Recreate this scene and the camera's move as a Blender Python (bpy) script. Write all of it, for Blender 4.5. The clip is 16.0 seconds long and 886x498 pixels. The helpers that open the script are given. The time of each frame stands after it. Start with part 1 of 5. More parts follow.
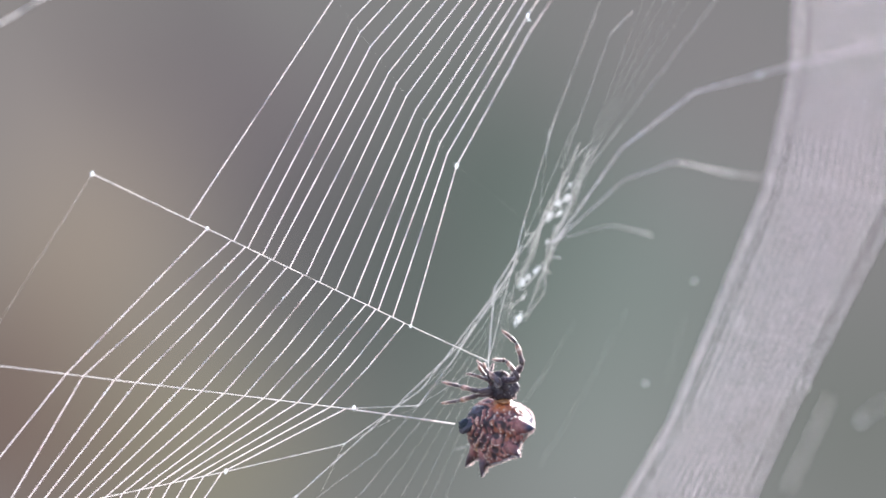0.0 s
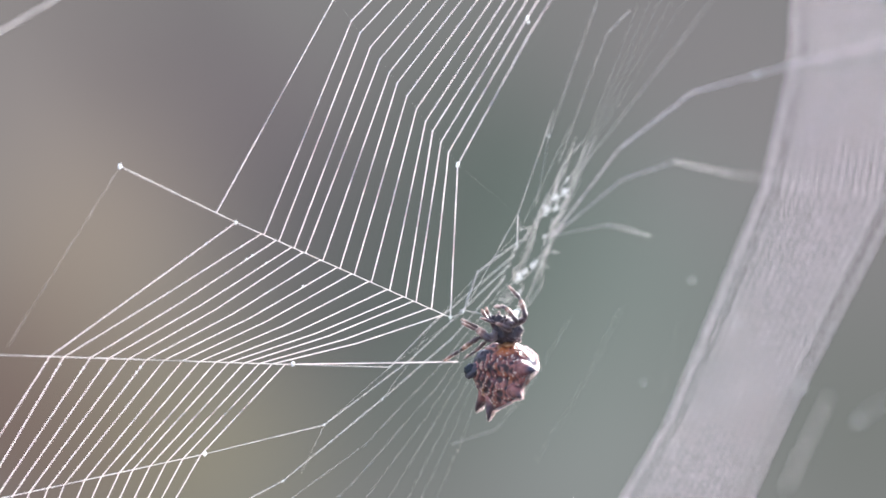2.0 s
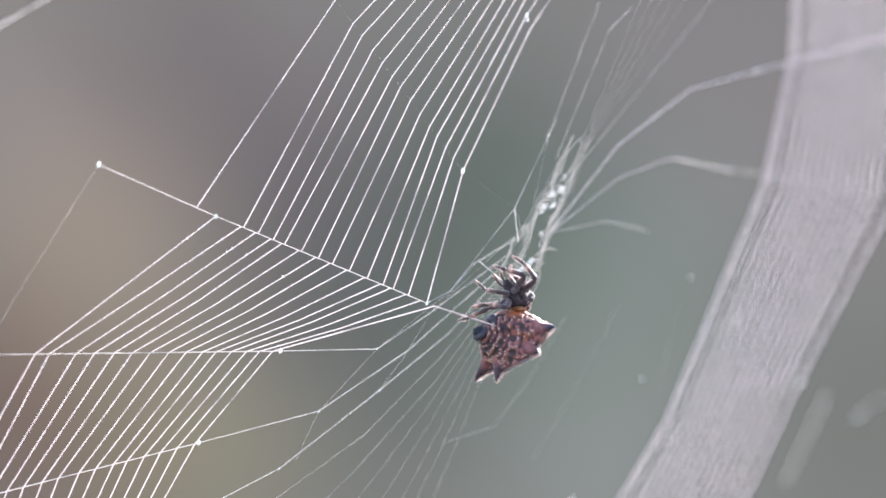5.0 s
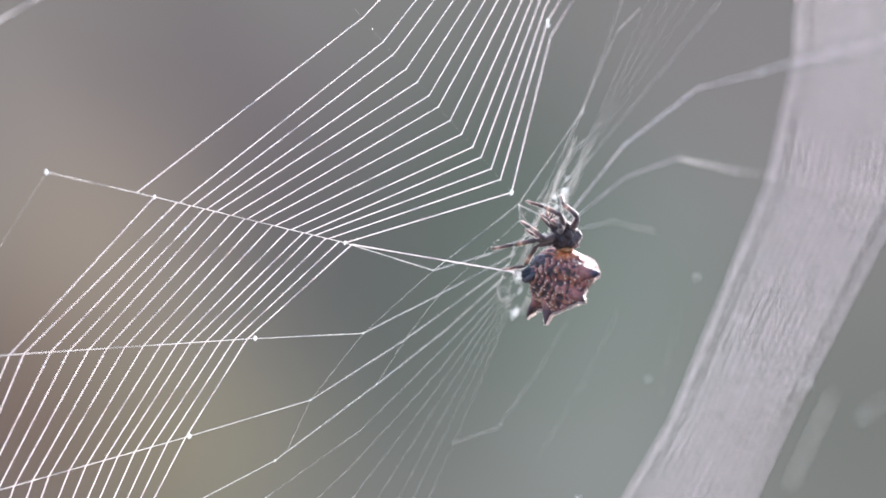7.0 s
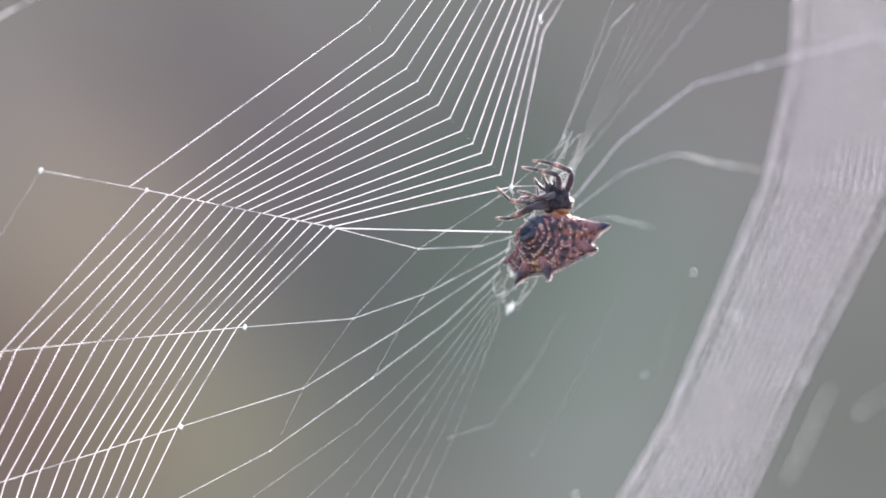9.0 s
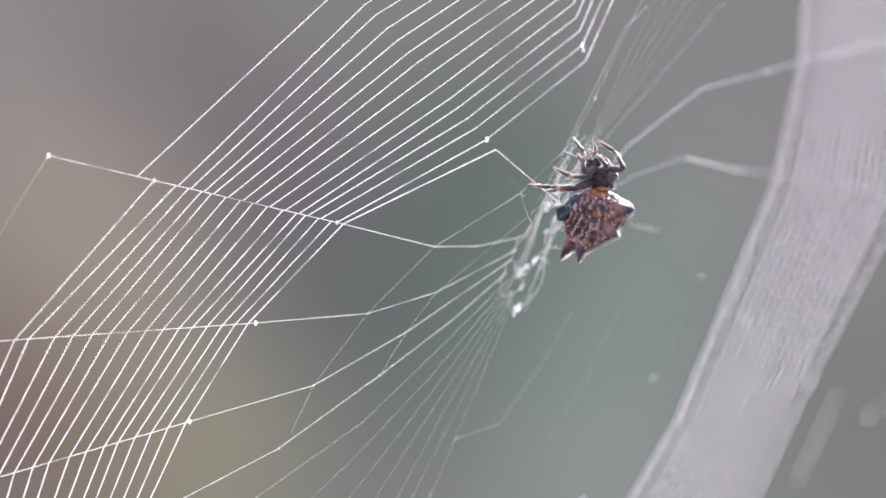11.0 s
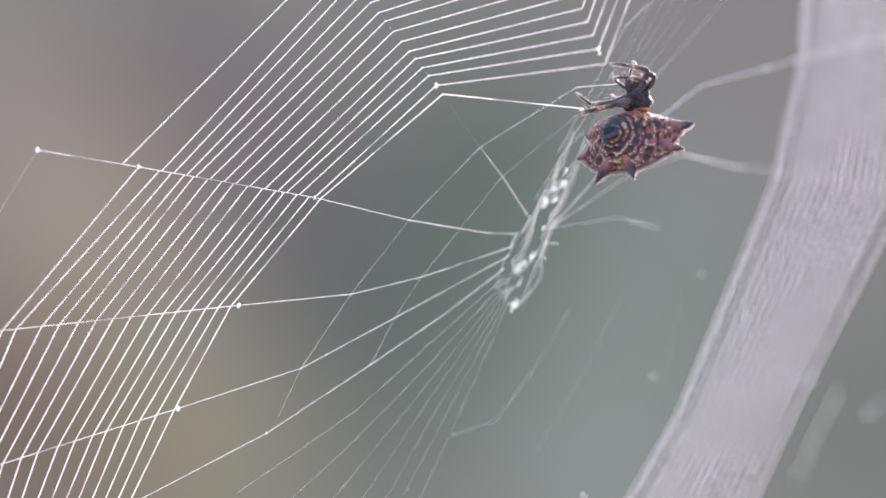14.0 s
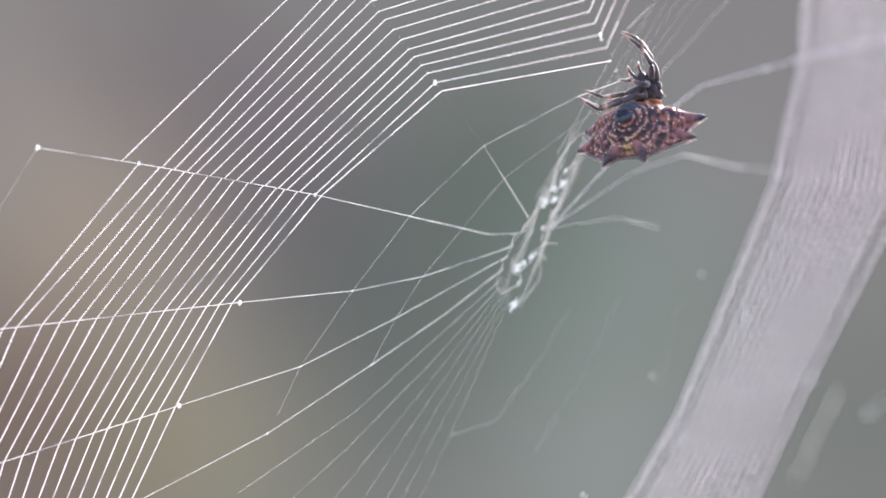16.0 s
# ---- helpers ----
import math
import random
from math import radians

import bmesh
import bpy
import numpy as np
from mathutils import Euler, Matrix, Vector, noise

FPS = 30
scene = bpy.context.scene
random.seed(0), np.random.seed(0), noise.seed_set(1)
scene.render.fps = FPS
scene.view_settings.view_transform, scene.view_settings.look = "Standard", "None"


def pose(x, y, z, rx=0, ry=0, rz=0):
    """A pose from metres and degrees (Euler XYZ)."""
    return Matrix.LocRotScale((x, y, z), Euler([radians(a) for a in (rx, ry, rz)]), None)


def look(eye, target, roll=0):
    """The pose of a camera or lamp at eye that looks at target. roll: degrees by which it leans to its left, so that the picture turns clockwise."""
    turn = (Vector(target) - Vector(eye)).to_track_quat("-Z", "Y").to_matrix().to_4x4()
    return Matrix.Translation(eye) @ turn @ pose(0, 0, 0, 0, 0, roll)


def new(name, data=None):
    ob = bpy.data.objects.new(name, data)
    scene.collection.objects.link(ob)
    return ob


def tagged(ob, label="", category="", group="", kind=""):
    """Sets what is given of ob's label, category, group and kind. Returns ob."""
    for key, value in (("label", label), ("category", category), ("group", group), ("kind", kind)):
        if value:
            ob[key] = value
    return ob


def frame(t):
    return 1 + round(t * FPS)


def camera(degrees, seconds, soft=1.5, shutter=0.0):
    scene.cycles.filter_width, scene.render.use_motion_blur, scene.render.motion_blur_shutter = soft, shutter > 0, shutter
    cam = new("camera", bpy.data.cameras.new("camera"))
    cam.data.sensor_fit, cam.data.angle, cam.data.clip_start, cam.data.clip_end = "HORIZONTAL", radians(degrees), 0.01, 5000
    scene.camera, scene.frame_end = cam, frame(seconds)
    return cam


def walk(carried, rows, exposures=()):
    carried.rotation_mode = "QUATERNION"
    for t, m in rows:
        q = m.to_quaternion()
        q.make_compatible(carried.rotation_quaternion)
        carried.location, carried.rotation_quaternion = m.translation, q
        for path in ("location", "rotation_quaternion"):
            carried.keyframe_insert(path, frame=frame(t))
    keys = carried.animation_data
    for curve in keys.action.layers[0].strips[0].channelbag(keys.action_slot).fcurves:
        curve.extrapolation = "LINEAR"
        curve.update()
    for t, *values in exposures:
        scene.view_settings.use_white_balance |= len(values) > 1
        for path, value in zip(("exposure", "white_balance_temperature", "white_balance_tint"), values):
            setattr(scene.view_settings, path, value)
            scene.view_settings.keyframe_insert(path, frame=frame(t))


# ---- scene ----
# A spiny orb weaver lays the inner turns of its web. Tables are in millimetres on the picture plane of the web.
MM = 0.001
DIST = 0.448                      # camera to the hub's plane
HIGH = 0.0                        # level of camera and hub
GROUND = -1.5                     # the soil, below them
cam = camera(8.0, 16.0, 1.7)
cam.data.dof.use_dof = True
cam.data.dof.focus_distance = DIST - 0.007
cam.data.dof.aperture_fstop = 15.0
STILL = look((0, -DIST, HIGH), (0, 0, HIGH))
walk(cam, [(0, STILL), (16, STILL)])

# ---- light ----
SUN_EL, SUN_AZ = 21.0, 25.0       # degrees; azimuth from straight behind the web towards the right
world = bpy.data.worlds.new("sky")
scene.world = world
world.use_nodes = True
wn = world.node_tree
sky = wn.nodes.new("ShaderNodeTexSky")
sky.sky_type, sky.sun_disc = "NISHITA", False
sky.sun_elevation, sky.sun_rotation = radians(SUN_EL), radians(SUN_AZ)
wn.links.new(sky.outputs[0], wn.nodes["Background"].inputs[0])
wn.nodes["Background"].inputs[1].default_value = 0.11
sun = new("sun", bpy.data.lights.new("sun", "SUN"))
sun.data.energy, sun.data.angle, sun.data.color = 5.0, radians(0.6), (1.0, 0.96, 0.95)
sx = math.sin(radians(SUN_AZ)) * math.cos(radians(SUN_EL))
sy = math.cos(radians(SUN_AZ)) * math.cos(radians(SUN_EL))
sun.matrix_world = look((sx * 5, sy * 5, HIGH + math.sin(radians(SUN_EL)) * 5), (0, 0, HIGH))


scene.view_settings.exposure = 2.25


# ---- materials ----
class Mat:
    """A node material with short helpers."""

    def __init__(self, name):
        self.m = bpy.data.materials.new(name)
        self.m.use_nodes = True
        self.t = self.m.node_tree
        self.b = self.t.nodes["Principled BSDF"]
        self.out = self.t.nodes["Material Output"]
        self.co = self.t.nodes.new("ShaderNodeTexCoord").outputs["Object"]

    def node(self, kind, ins=None, operation="", interpolation_type=""):
        n = self.t.nodes.new(kind)
        if operation:
            n.operation = operation
        if interpolation_type:
            n.interpolation_type = interpolation_type
        for k, v in (ins or {}).items():
            if isinstance(v, bpy.types.NodeSocket):
                self.t.links.new(v, n.inputs[k])
            else:
                n.inputs[k].default_value = v
        return n

    def put(self, key, v):
        if isinstance(v, bpy.types.NodeSocket):
            self.t.links.new(v, self.b.inputs[key])
        else:
            self.b.inputs[key].default_value = v

    def noise(self, scale, detail=4.0, rough=0.6):
        return self.node("ShaderNodeTexNoise", {"Vector": self.co, "Scale": scale, "Detail": detail, "Roughness": rough}).outputs[0]

    def ramp(self, fac, stops):
        n = self.node("ShaderNodeValToRGB", {0: fac})
        e = n.color_ramp.elements
        while len(e) < len(stops):
            e.new(0.5)
        for k, (p, c) in enumerate(stops):
            e[k].position, e[k].color = p, (*c, 1) if len(c) == 3 else c
        return n.outputs[0]

    def mix(self, fac, a, b):
        return self.node("ShaderNodeMixRGB", {0: fac, 1: a, 2: b}).outputs[0]

    def math(self, op, a, b=0.0):
        return self.node("ShaderNodeMath", {0: a, 1: b}, operation=op).outputs[0]

    def bump(self, height, strength, dist):
        self.put("Normal", self.node("ShaderNodeBump", {"Height": height, "Strength": strength, "Distance": dist}).outputs[0])


def let_through(a, colour, share):
    """Lets a share of the light come through the thing from behind."""
    tr = a.node("ShaderNodeBsdfTranslucent", {0: colour})
    mx = a.node("ShaderNodeMixShader", {0: share})
    a.t.links.new(a.b.outputs[0], mx.inputs[1])
    a.t.links.new(tr.outputs[0], mx.inputs[2])
    a.t.links.new(mx.outputs[0], a.out.inputs[0])


def silk(name, colour, rough):
    """Bright silk with a glint."""
    a = Mat(name)
    n = a.ramp(a.noise(2200), [(0.3, tuple(c * 0.82 for c in colour)), (0.7, colour)])
    a.put("Base Color", n)
    a.put("Roughness", rough)
    a.put("Specular IOR Level", 0.6)
    let_through(a, n, 0.6)
    return a.m


SILK_SPIRAL = silk("sticky_silk", (0.92, 0.85, 0.86), 0.3)
SILK_RADIAL = silk("dry_silk", (0.86, 0.82, 0.82), 0.35)
SILK_FAR = silk("far_silk", (0.87, 0.805, 0.84), 0.35)
SILK_TUFT = silk("tuft_silk", (0.95, 0.95, 0.97), 0.5)


def velvet(a, weight, tint):
    """The bloom of very fine hair."""
    a.put("Sheen Weight", weight)
    a.put("Sheen Roughness", 0.45)
    a.put("Sheen Tint", (*tint, 1))


def shell_colours(a, blotch, fine):
    """Rust, mauve-brown and purple-black blotches."""
    base = a.ramp(blotch, [(0.3, (0.061, 0.022, 0.038)), (0.44, (0.2, 0.056, 0.06)), (0.52, (0.4, 0.135, 0.12)), (0.6, (0.14, 0.042, 0.05)), (0.72, (0.5, 0.2, 0.17)), (0.84, (0.1, 0.032, 0.05))])
    return a.mix(a.ramp(fine, [(0.45, (0, 0, 0)), (0.75, (0.35, 0.35, 0.35))]), base, (0.42, 0.19, 0.17, 1))


def shell_material():
    """Horny abdomen in its own axes: mauve-brown rings, dark furrows and pits, rust and gold marks towards the rim, a pale back."""
    a = Mat("abdomen_shell")
    sep = a.node("ShaderNodeSeparateXYZ", {0: a.co})
    relief = a.node("ShaderNodeAttribute")
    relief.attribute_name = "relief"
    blotch, fine, marks = a.noise(700, 5), a.noise(3200, 5), a.noise(1500, 3, 0.5)
    col = shell_colours(a, blotch, fine)
    # rust marks between the rings and the rim
    off = a.node("ShaderNodeVectorMath", {0: a.co, 1: (0.0002, -0.00066, 0.00275)}, operation="DISTANCE").outputs["Value"]
    zone = a.node("ShaderNodeMapRange", {0: off, 1: 0.0013, 2: 0.0026, 3: 0.25, 4: 1.0}).outputs[0]
    rust = a.math("MULTIPLY", zone, a.ramp(marks, [(0.55, (0, 0, 0)), (0.63, (0.75, 0.75, 0.75))]))
    col = a.mix(rust, col, (0.33, 0.08, 0.034, 1))
    # gold marks on the slope between the rear spines
    off = a.node("ShaderNodeVectorMath", {0: a.co, 1: (0.0001, -0.0021, 0.0011)}, operation="DISTANCE").outputs["Value"]
    zone = a.node("ShaderNodeMapRange", {0: off, 1: 0.0008, 2: 0.0016, 3: 1.0, 4: 0.0}).outputs[0]
    gold = a.math("MULTIPLY", zone, a.ramp(marks, [(0.5, (0, 0, 0)), (0.57, (1, 1, 1))]))
    col = a.mix(gold, col, (0.6, 0.28, 0.12, 1))
    low = a.ramp(a.math("ADD", a.math("MULTIPLY", relief.outputs["Fac"], 0.5), 0.5), [(0.18, (1, 1, 1)), (0.55, (0, 0, 0))])
    col = a.mix(a.math("MULTIPLY", low, 0.9), col, (0.022, 0.012, 0.022, 1))
    crest = a.ramp(relief.outputs["Fac"], [(0.6, (0, 0, 0)), (0.95, (1, 1, 1))])
    streak = a.math("MULTIPLY", crest, a.ramp(fine, [(0.44, (0.05, 0.05, 0.05)), (0.58, (0.85, 0.85, 0.85))]))
    col = a.mix(streak, col, (0.74, 0.46, 0.36, 1))
    front = a.node("ShaderNodeMapRange", {0: sep.outputs[1], 1: 0.001, 2: 0.0019, 3: 0.0, 4: 0.0009}).outputs[0]
    back = a.node("ShaderNodeMapRange", {0: a.math("ADD", a.math("SUBTRACT", sep.outputs[2], front), a.math("MULTIPLY", blotch, 0.0003)), 1: 0.0, 2: -0.0003, 3: 0.0, 4: 0.85}).outputs[0]
    col = a.mix(back, col, a.ramp(fine, [(0.3, (0.4, 0.28, 0.28)), (0.65, (0.7, 0.58, 0.57))]))
    # red-orange skin below the waist
    off = a.node("ShaderNodeVectorMath", {0: a.co, 1: (0.0012, 0.0019, 0.0019)}, operation="DISTANCE").outputs["Value"]
    zone = a.node("ShaderNodeMapRange", {0: a.math("ADD", off, a.math("MULTIPLY", blotch, 0.0009)), 1: 0.0009, 2: 0.0014, 3: 0.9, 4: 0.0}).outputs[0]
    col = a.mix(a.math("MULTIPLY", zone, a.ramp(marks, [(0.36, (0.15, 0.15, 0.15)), (0.52, (1, 1, 1))])), col, (0.62, 0.17, 0.06, 1))
    a.put("Base Color", col)
    a.put("Roughness", a.ramp(fine, [(0.3, (0.42, 0.42, 0.42)), (0.7, (0.72, 0.72, 0.72))]))
    velvet(a, 0.1, (1.0, 0.8, 0.86))
    a.bump(fine, 0.6, 0.00012)
    return a.m


def horn_material(name, lo, hi):
    """Spine: the shell's colours at its foot, darker towards the tip."""
    a = Mat(name)
    n, fine = a.noise(700, 5), a.noise(3200, 5)
    dark = a.ramp(fine, [(0.3, lo), (0.7, hi)])
    up = a.math("ADD", a.node("ShaderNodeSeparateXYZ", {0: a.co}).outputs[2], a.math("MULTIPLY", n, 0.0007))
    fac = a.node("ShaderNodeMapRange", {0: up, 1: 0.0009, 2: 0.0016, 3: 0.0, 4: 0.95}).outputs[0]
    a.put("Base Color", a.mix(fac, shell_colours(a, n, fine), dark))
    a.put("Roughness", 0.5)
    a.put("Specular IOR Level", 0.4)
    velvet(a, 0.16, (1.0, 0.86, 0.94))
    a.bump(fine, 0.8, 0.00014)
    return a.m


def body_material(name, lo, hi, rough, bloom=0.0):
    a = Mat(name)
    n = a.noise(1600, 5)
    a.put("Base Color", a.ramp(n, [(0.3, lo), (0.7, hi)]))
    a.put("Roughness", rough)
    a.bump(a.noise(3500, 4), 0.5, 0.00008)
    if bloom:
        velvet(a, bloom, (1.0, 0.88, 0.92))
    return a.m


def leg_material():
    """Dark leg with rusty and pale bands along its length."""
    a = Mat("banded_leg")
    sep = a.node("ShaderNodeSeparateXYZ", {0: a.co})
    n = a.noise(1500, 4)
    z = a.math("ADD", a.math("MULTIPLY", sep.outputs[2], 620.0), a.math("MULTIPLY", n, 0.5))
    band = a.math("FRACT", z)
    col = a.ramp(band, [(0.0, (0.45, 0.17, 0.11)), (0.1, (0.5, 0.22, 0.16)), (0.2, (0.05, 0.024, 0.03)), (0.6, (0.085, 0.04, 0.046)), (0.8, (0.3, 0.13, 0.1)), (0.9, (0.75, 0.46, 0.38))])
    a.put("Base Color", a.mix(a.math("MULTIPLY", n, 0.35), col, (0.06, 0.03, 0.03, 1)))
    a.put("Roughness", 0.55)
    velvet(a, 0.3, (1.0, 0.85, 0.86))
    a.bump(n, 0.4, 0.00006)
    return a.m


SHELL, LEG = shell_material(), leg_material()
HORN = horn_material("dark_spine", (0.03, 0.015, 0.024), (0.095, 0.045, 0.06))
HORN_BLUE = horn_material("blue_spine", (0.014, 0.015, 0.036), (0.052, 0.05, 0.1))
CARAPACE = body_material("carapace", (0.018, 0.012, 0.02), (0.066, 0.04, 0.052), 0.75, 0.06)
THIGH = body_material("dark_leg", (0.034, 0.017, 0.027), (0.14, 0.07, 0.086), 0.5, 0.5)
PALE = body_material("pale_skin", (0.16, 0.05, 0.025), (0.5, 0.22, 0.1), 0.45)
CREAM = body_material("cream_skin", (0.4, 0.2, 0.1), (0.66, 0.44, 0.27), 0.5)
SLATE = body_material("slate_plate", (0.026, 0.019, 0.032), (0.09, 0.068, 0.098), 0.5, 0.1)
NAVY = body_material("navy_dome", (0.004, 0.004, 0.01), (0.014, 0.015, 0.03), 0.6)
WART = body_material("cream_wart", (0.56, 0.34, 0.28), (0.86, 0.66, 0.58), 0.5)


def hair_material():
    a = Mat("pale_hair")
    n = a.ramp(a.noise(900), [(0.3, (0.7, 0.6, 0.6)), (0.7, (0.9, 0.82, 0.82))])
    a.put("Base Color", n)
    a.put("Roughness", 0.35)
    let_through(a, n, 0.8)
    return a.m


HAIR = hair_material()


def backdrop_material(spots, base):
    """A glowing sheet for the far thicket, its soft light and shade painted as colour spots."""
    a = Mat("glowing_thicket")
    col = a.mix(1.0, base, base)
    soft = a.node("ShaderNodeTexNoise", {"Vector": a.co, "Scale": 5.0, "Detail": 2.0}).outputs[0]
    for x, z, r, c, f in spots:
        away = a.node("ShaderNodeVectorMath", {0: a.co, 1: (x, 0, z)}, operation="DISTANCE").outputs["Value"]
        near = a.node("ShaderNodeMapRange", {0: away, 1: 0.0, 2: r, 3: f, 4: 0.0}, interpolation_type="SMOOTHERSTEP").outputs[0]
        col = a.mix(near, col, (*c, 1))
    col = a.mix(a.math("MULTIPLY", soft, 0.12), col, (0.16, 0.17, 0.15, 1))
    # the sheet gives off its own glow, whatever falls on it
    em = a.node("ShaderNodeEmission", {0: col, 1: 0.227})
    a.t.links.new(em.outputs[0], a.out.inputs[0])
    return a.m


# ---- mesh helpers ----
def mesh_ob(name, verts, faces, mat, parent=None, label="", smooth=True):
    me = bpy.data.meshes.new(name)
    me.from_pydata([tuple(v) for v in verts], [], faces)
    if smooth:
        me.shade_smooth()
    me.materials.append(mat)
    ob = new(name, me)
    if parent is not None:
        ob.parent = parent
    return tagged(ob, label) if label else ob


def tube(points, radii, sides=6, base=0, ends=True):
    """Vertices and faces of a tube along points, closed at its ends or not."""
    pts = [Vector(p) for p in points]
    verts, faces = [], []
    side = None
    for k, p in enumerate(pts):
        d = (pts[min(k + 1, len(pts) - 1)] - pts[max(k - 1, 0)]).normalized()
        if side is None:
            side = d.orthogonal().normalized()
        side = (side - d * side.dot(d)).normalized()
        other = d.cross(side)
        for j in range(sides):
            w = 2 * math.pi * j / sides
            verts.append(p + (side * math.cos(w) + other * math.sin(w)) * radii[k])
    for k in range(len(pts) - 1):
        for j in range(sides):
            a, b = base + k * sides + j, base + k * sides + (j + 1) % sides
            faces.append((a, b, b + sides, a + sides))
    last = base + (len(pts) - 1) * sides
    if ends:
        faces.append(tuple(base + j for j in reversed(range(sides))))
        faces.append(tuple(last + j for j in range(sides)))
    return verts, faces


def tubes(paths, sides=6):
    verts, faces = [], []
    for pts, radii in paths:
        v, f = tube(pts, radii, sides, len(verts))
        verts += v
        faces += f
    return verts, faces


# ---- how the web moves: tracks of its knots, rows of (seconds, mm right, mm up) ----
def depth(x, z):
    """Depth of the web's sheet in mm: nearly square to the view on one side of the hub, turning away on the other."""
    u = 0.906 * (x - 6.24) - 0.423 * z
    if u < 0:
        return -9.0 * (1 - math.exp(u / 14.0)) - 0.3 * max(-u - 22.0, 0.0)
    return 0.64 * u + 1.1 * (math.sqrt(u * u + 16) - 4)


def glide(rows, t):
    """Smooth value of rows at t, with no overshoot."""
    if t <= rows[0][0]:
        return np.array(rows[0][1:], float)
    if t >= rows[-1][0]:
        return np.array(rows[-1][1:], float)
    ts = [r[0] for r in rows]
    k = max(i for i in range(len(ts)) if ts[i] <= t)
    k = min(k, len(ts) - 2)
    p = [np.array(r[1:], float) for r in rows]

    def slope(i):
        if i == 0 or i == len(ts) - 1:
            return np.zeros(len(p[0]))
        a, b = (p[i] - p[i - 1]) / (ts[i] - ts[i - 1]), (p[i + 1] - p[i]) / (ts[i + 1] - ts[i])
        with np.errstate(all="ignore"):
            h = np.where(a * b > 0, 2 * a * b / (a + b), 0.0)
        return np.nan_to_num(h)

    h = ts[k + 1] - ts[k]
    s = (t - ts[k]) / h
    return ((2 * s**3 - 3 * s**2 + 1) * p[k] + (s**3 - 2 * s**2 + s) * h * slope(k)
            + (-2 * s**3 + 3 * s**2) * p[k + 1] + (s**3 - s**2) * h * slope(k + 1))


def to_space(x, z, y):
    """A place on the picture plane in mm, carried out to depth y in mm, in the web's own space in metres."""
    g = 1 + y * MM / DIST
    return Vector((x * MM * g, y * MM, z * MM * g))


class Knot:
    """A point of the web that moves: a track, or an offset or a mixture of others."""

    def __init__(self, at, y=None):
        self.at = at
        self.memo = {}
        x, z = at(14.5)
        self.y = depth(x, z) if y is None else y

    def flat(self, t):
        if t not in self.memo:
            self.memo[t] = np.array(self.at(t), float)
        return self.memo[t]

    def __call__(self, t):
        x, z = self.flat(t)
        return to_space(x, z, self.y)


def track(rows, y=None):
    return Knot(lambda t: glide(rows, t), y)


def between(a, b, f):
    """A knot at the share f of the way from a to b."""
    return Knot(lambda t: a.flat(t) * (1 - f) + b.flat(t) * f, a.y * (1 - f) + b.y * f)


def beside(a, off, y=None):
    return Knot(lambda t: a.flat(t) + np.array(off), y)


def swayed(place, sway, share=1.0):
    """A knot that swings about a place by a share of a common sway."""
    return Knot(lambda t: np.array(place) + glide(sway, t) * share)


TIMES = sorted(set([round(0.25 * k, 2) for k in range(65)] + [0.1, 4.1, 6.3, 6.4, 9.1, 11.3, 11.4, 12.1, 15.1, 15.35, 15.6]))
CLEAR = [t for t in TIMES if t <= 4.2 or 6.3 <= t <= 9.2 or t >= 11.3]

HUB_SWAY = [(0, 0.36, -1.08), (1, 0.20, -0.80), (1.5, 0.12, -0.68), (2, 0.16, -0.68), (3, 0.00, -0.56), (3.5, -0.20, -0.44), (4, -0.32, -0.32), (6.3, 0.32, -0.72), (7, 0.12, -0.64), (7.5, -0.16, -0.52), (8, -0.20, -0.40), (9, -0.20, -0.28), (11.3, 0.28, -0.36), (12, 0.16, -0.20), (12.5, 0.12, -0.16), (13, 0.04, -0.16), (14, 0.08, -0.08), (14.5, 0.00, -0.00), (15.5, -0.08, 0.12), (16, 0.04, -0.08)]
FAR_SWAY = [(0, -0.44, -0.56), (0.5, -0.44, -0.52), (1, -0.48, -0.52), (1.5, -0.60, -0.52), (2, -0.60, -0.56), (3, -0.64, -0.44), (3.5, -0.72, -0.20), (4, -0.80, -0.20), (6.3, -0.32, -0.48), (6.5, -0.24, -0.44), (7, -0.28, -0.32), (7.5, -0.52, -0.20), (8, -0.48, -0.16), (8.5, -0.44, -0.08), (9, -0.48, -0.00), (11.3, 0.12, -0.32), (11.5, 0.08, -0.28), (12, 0.04, -0.20), (12.5, 0.00, -0.16), (13, -0.04, -0.12), (13.5, 0.08, -0.08), (14, 0.08, -0.08), (14.5, 0.00, -0.00), (15, 0.00, 0.04), (15.5, -0.04, 0.12), (16, 0.08, -0.08)]
TOP_SWAY = [(0, -1.00, -0.48), (1.5, -1.20, -0.44), (3, -1.24, -0.44), (3.5, -1.36, -0.20), (4, -1.40, -0.12), (6.5, -0.44, -0.36), (7, -0.52, -0.32), (7.5, -0.80, -0.24), (8, -0.88, -0.08), (9, -0.92, -0.00), (11.5, 0.16, -0.12), (13, 0.04, -0.08), (14.5, 0.00, -0.00), (15.5, -0.08, 0.12), (16, 0.16, -0.20)]

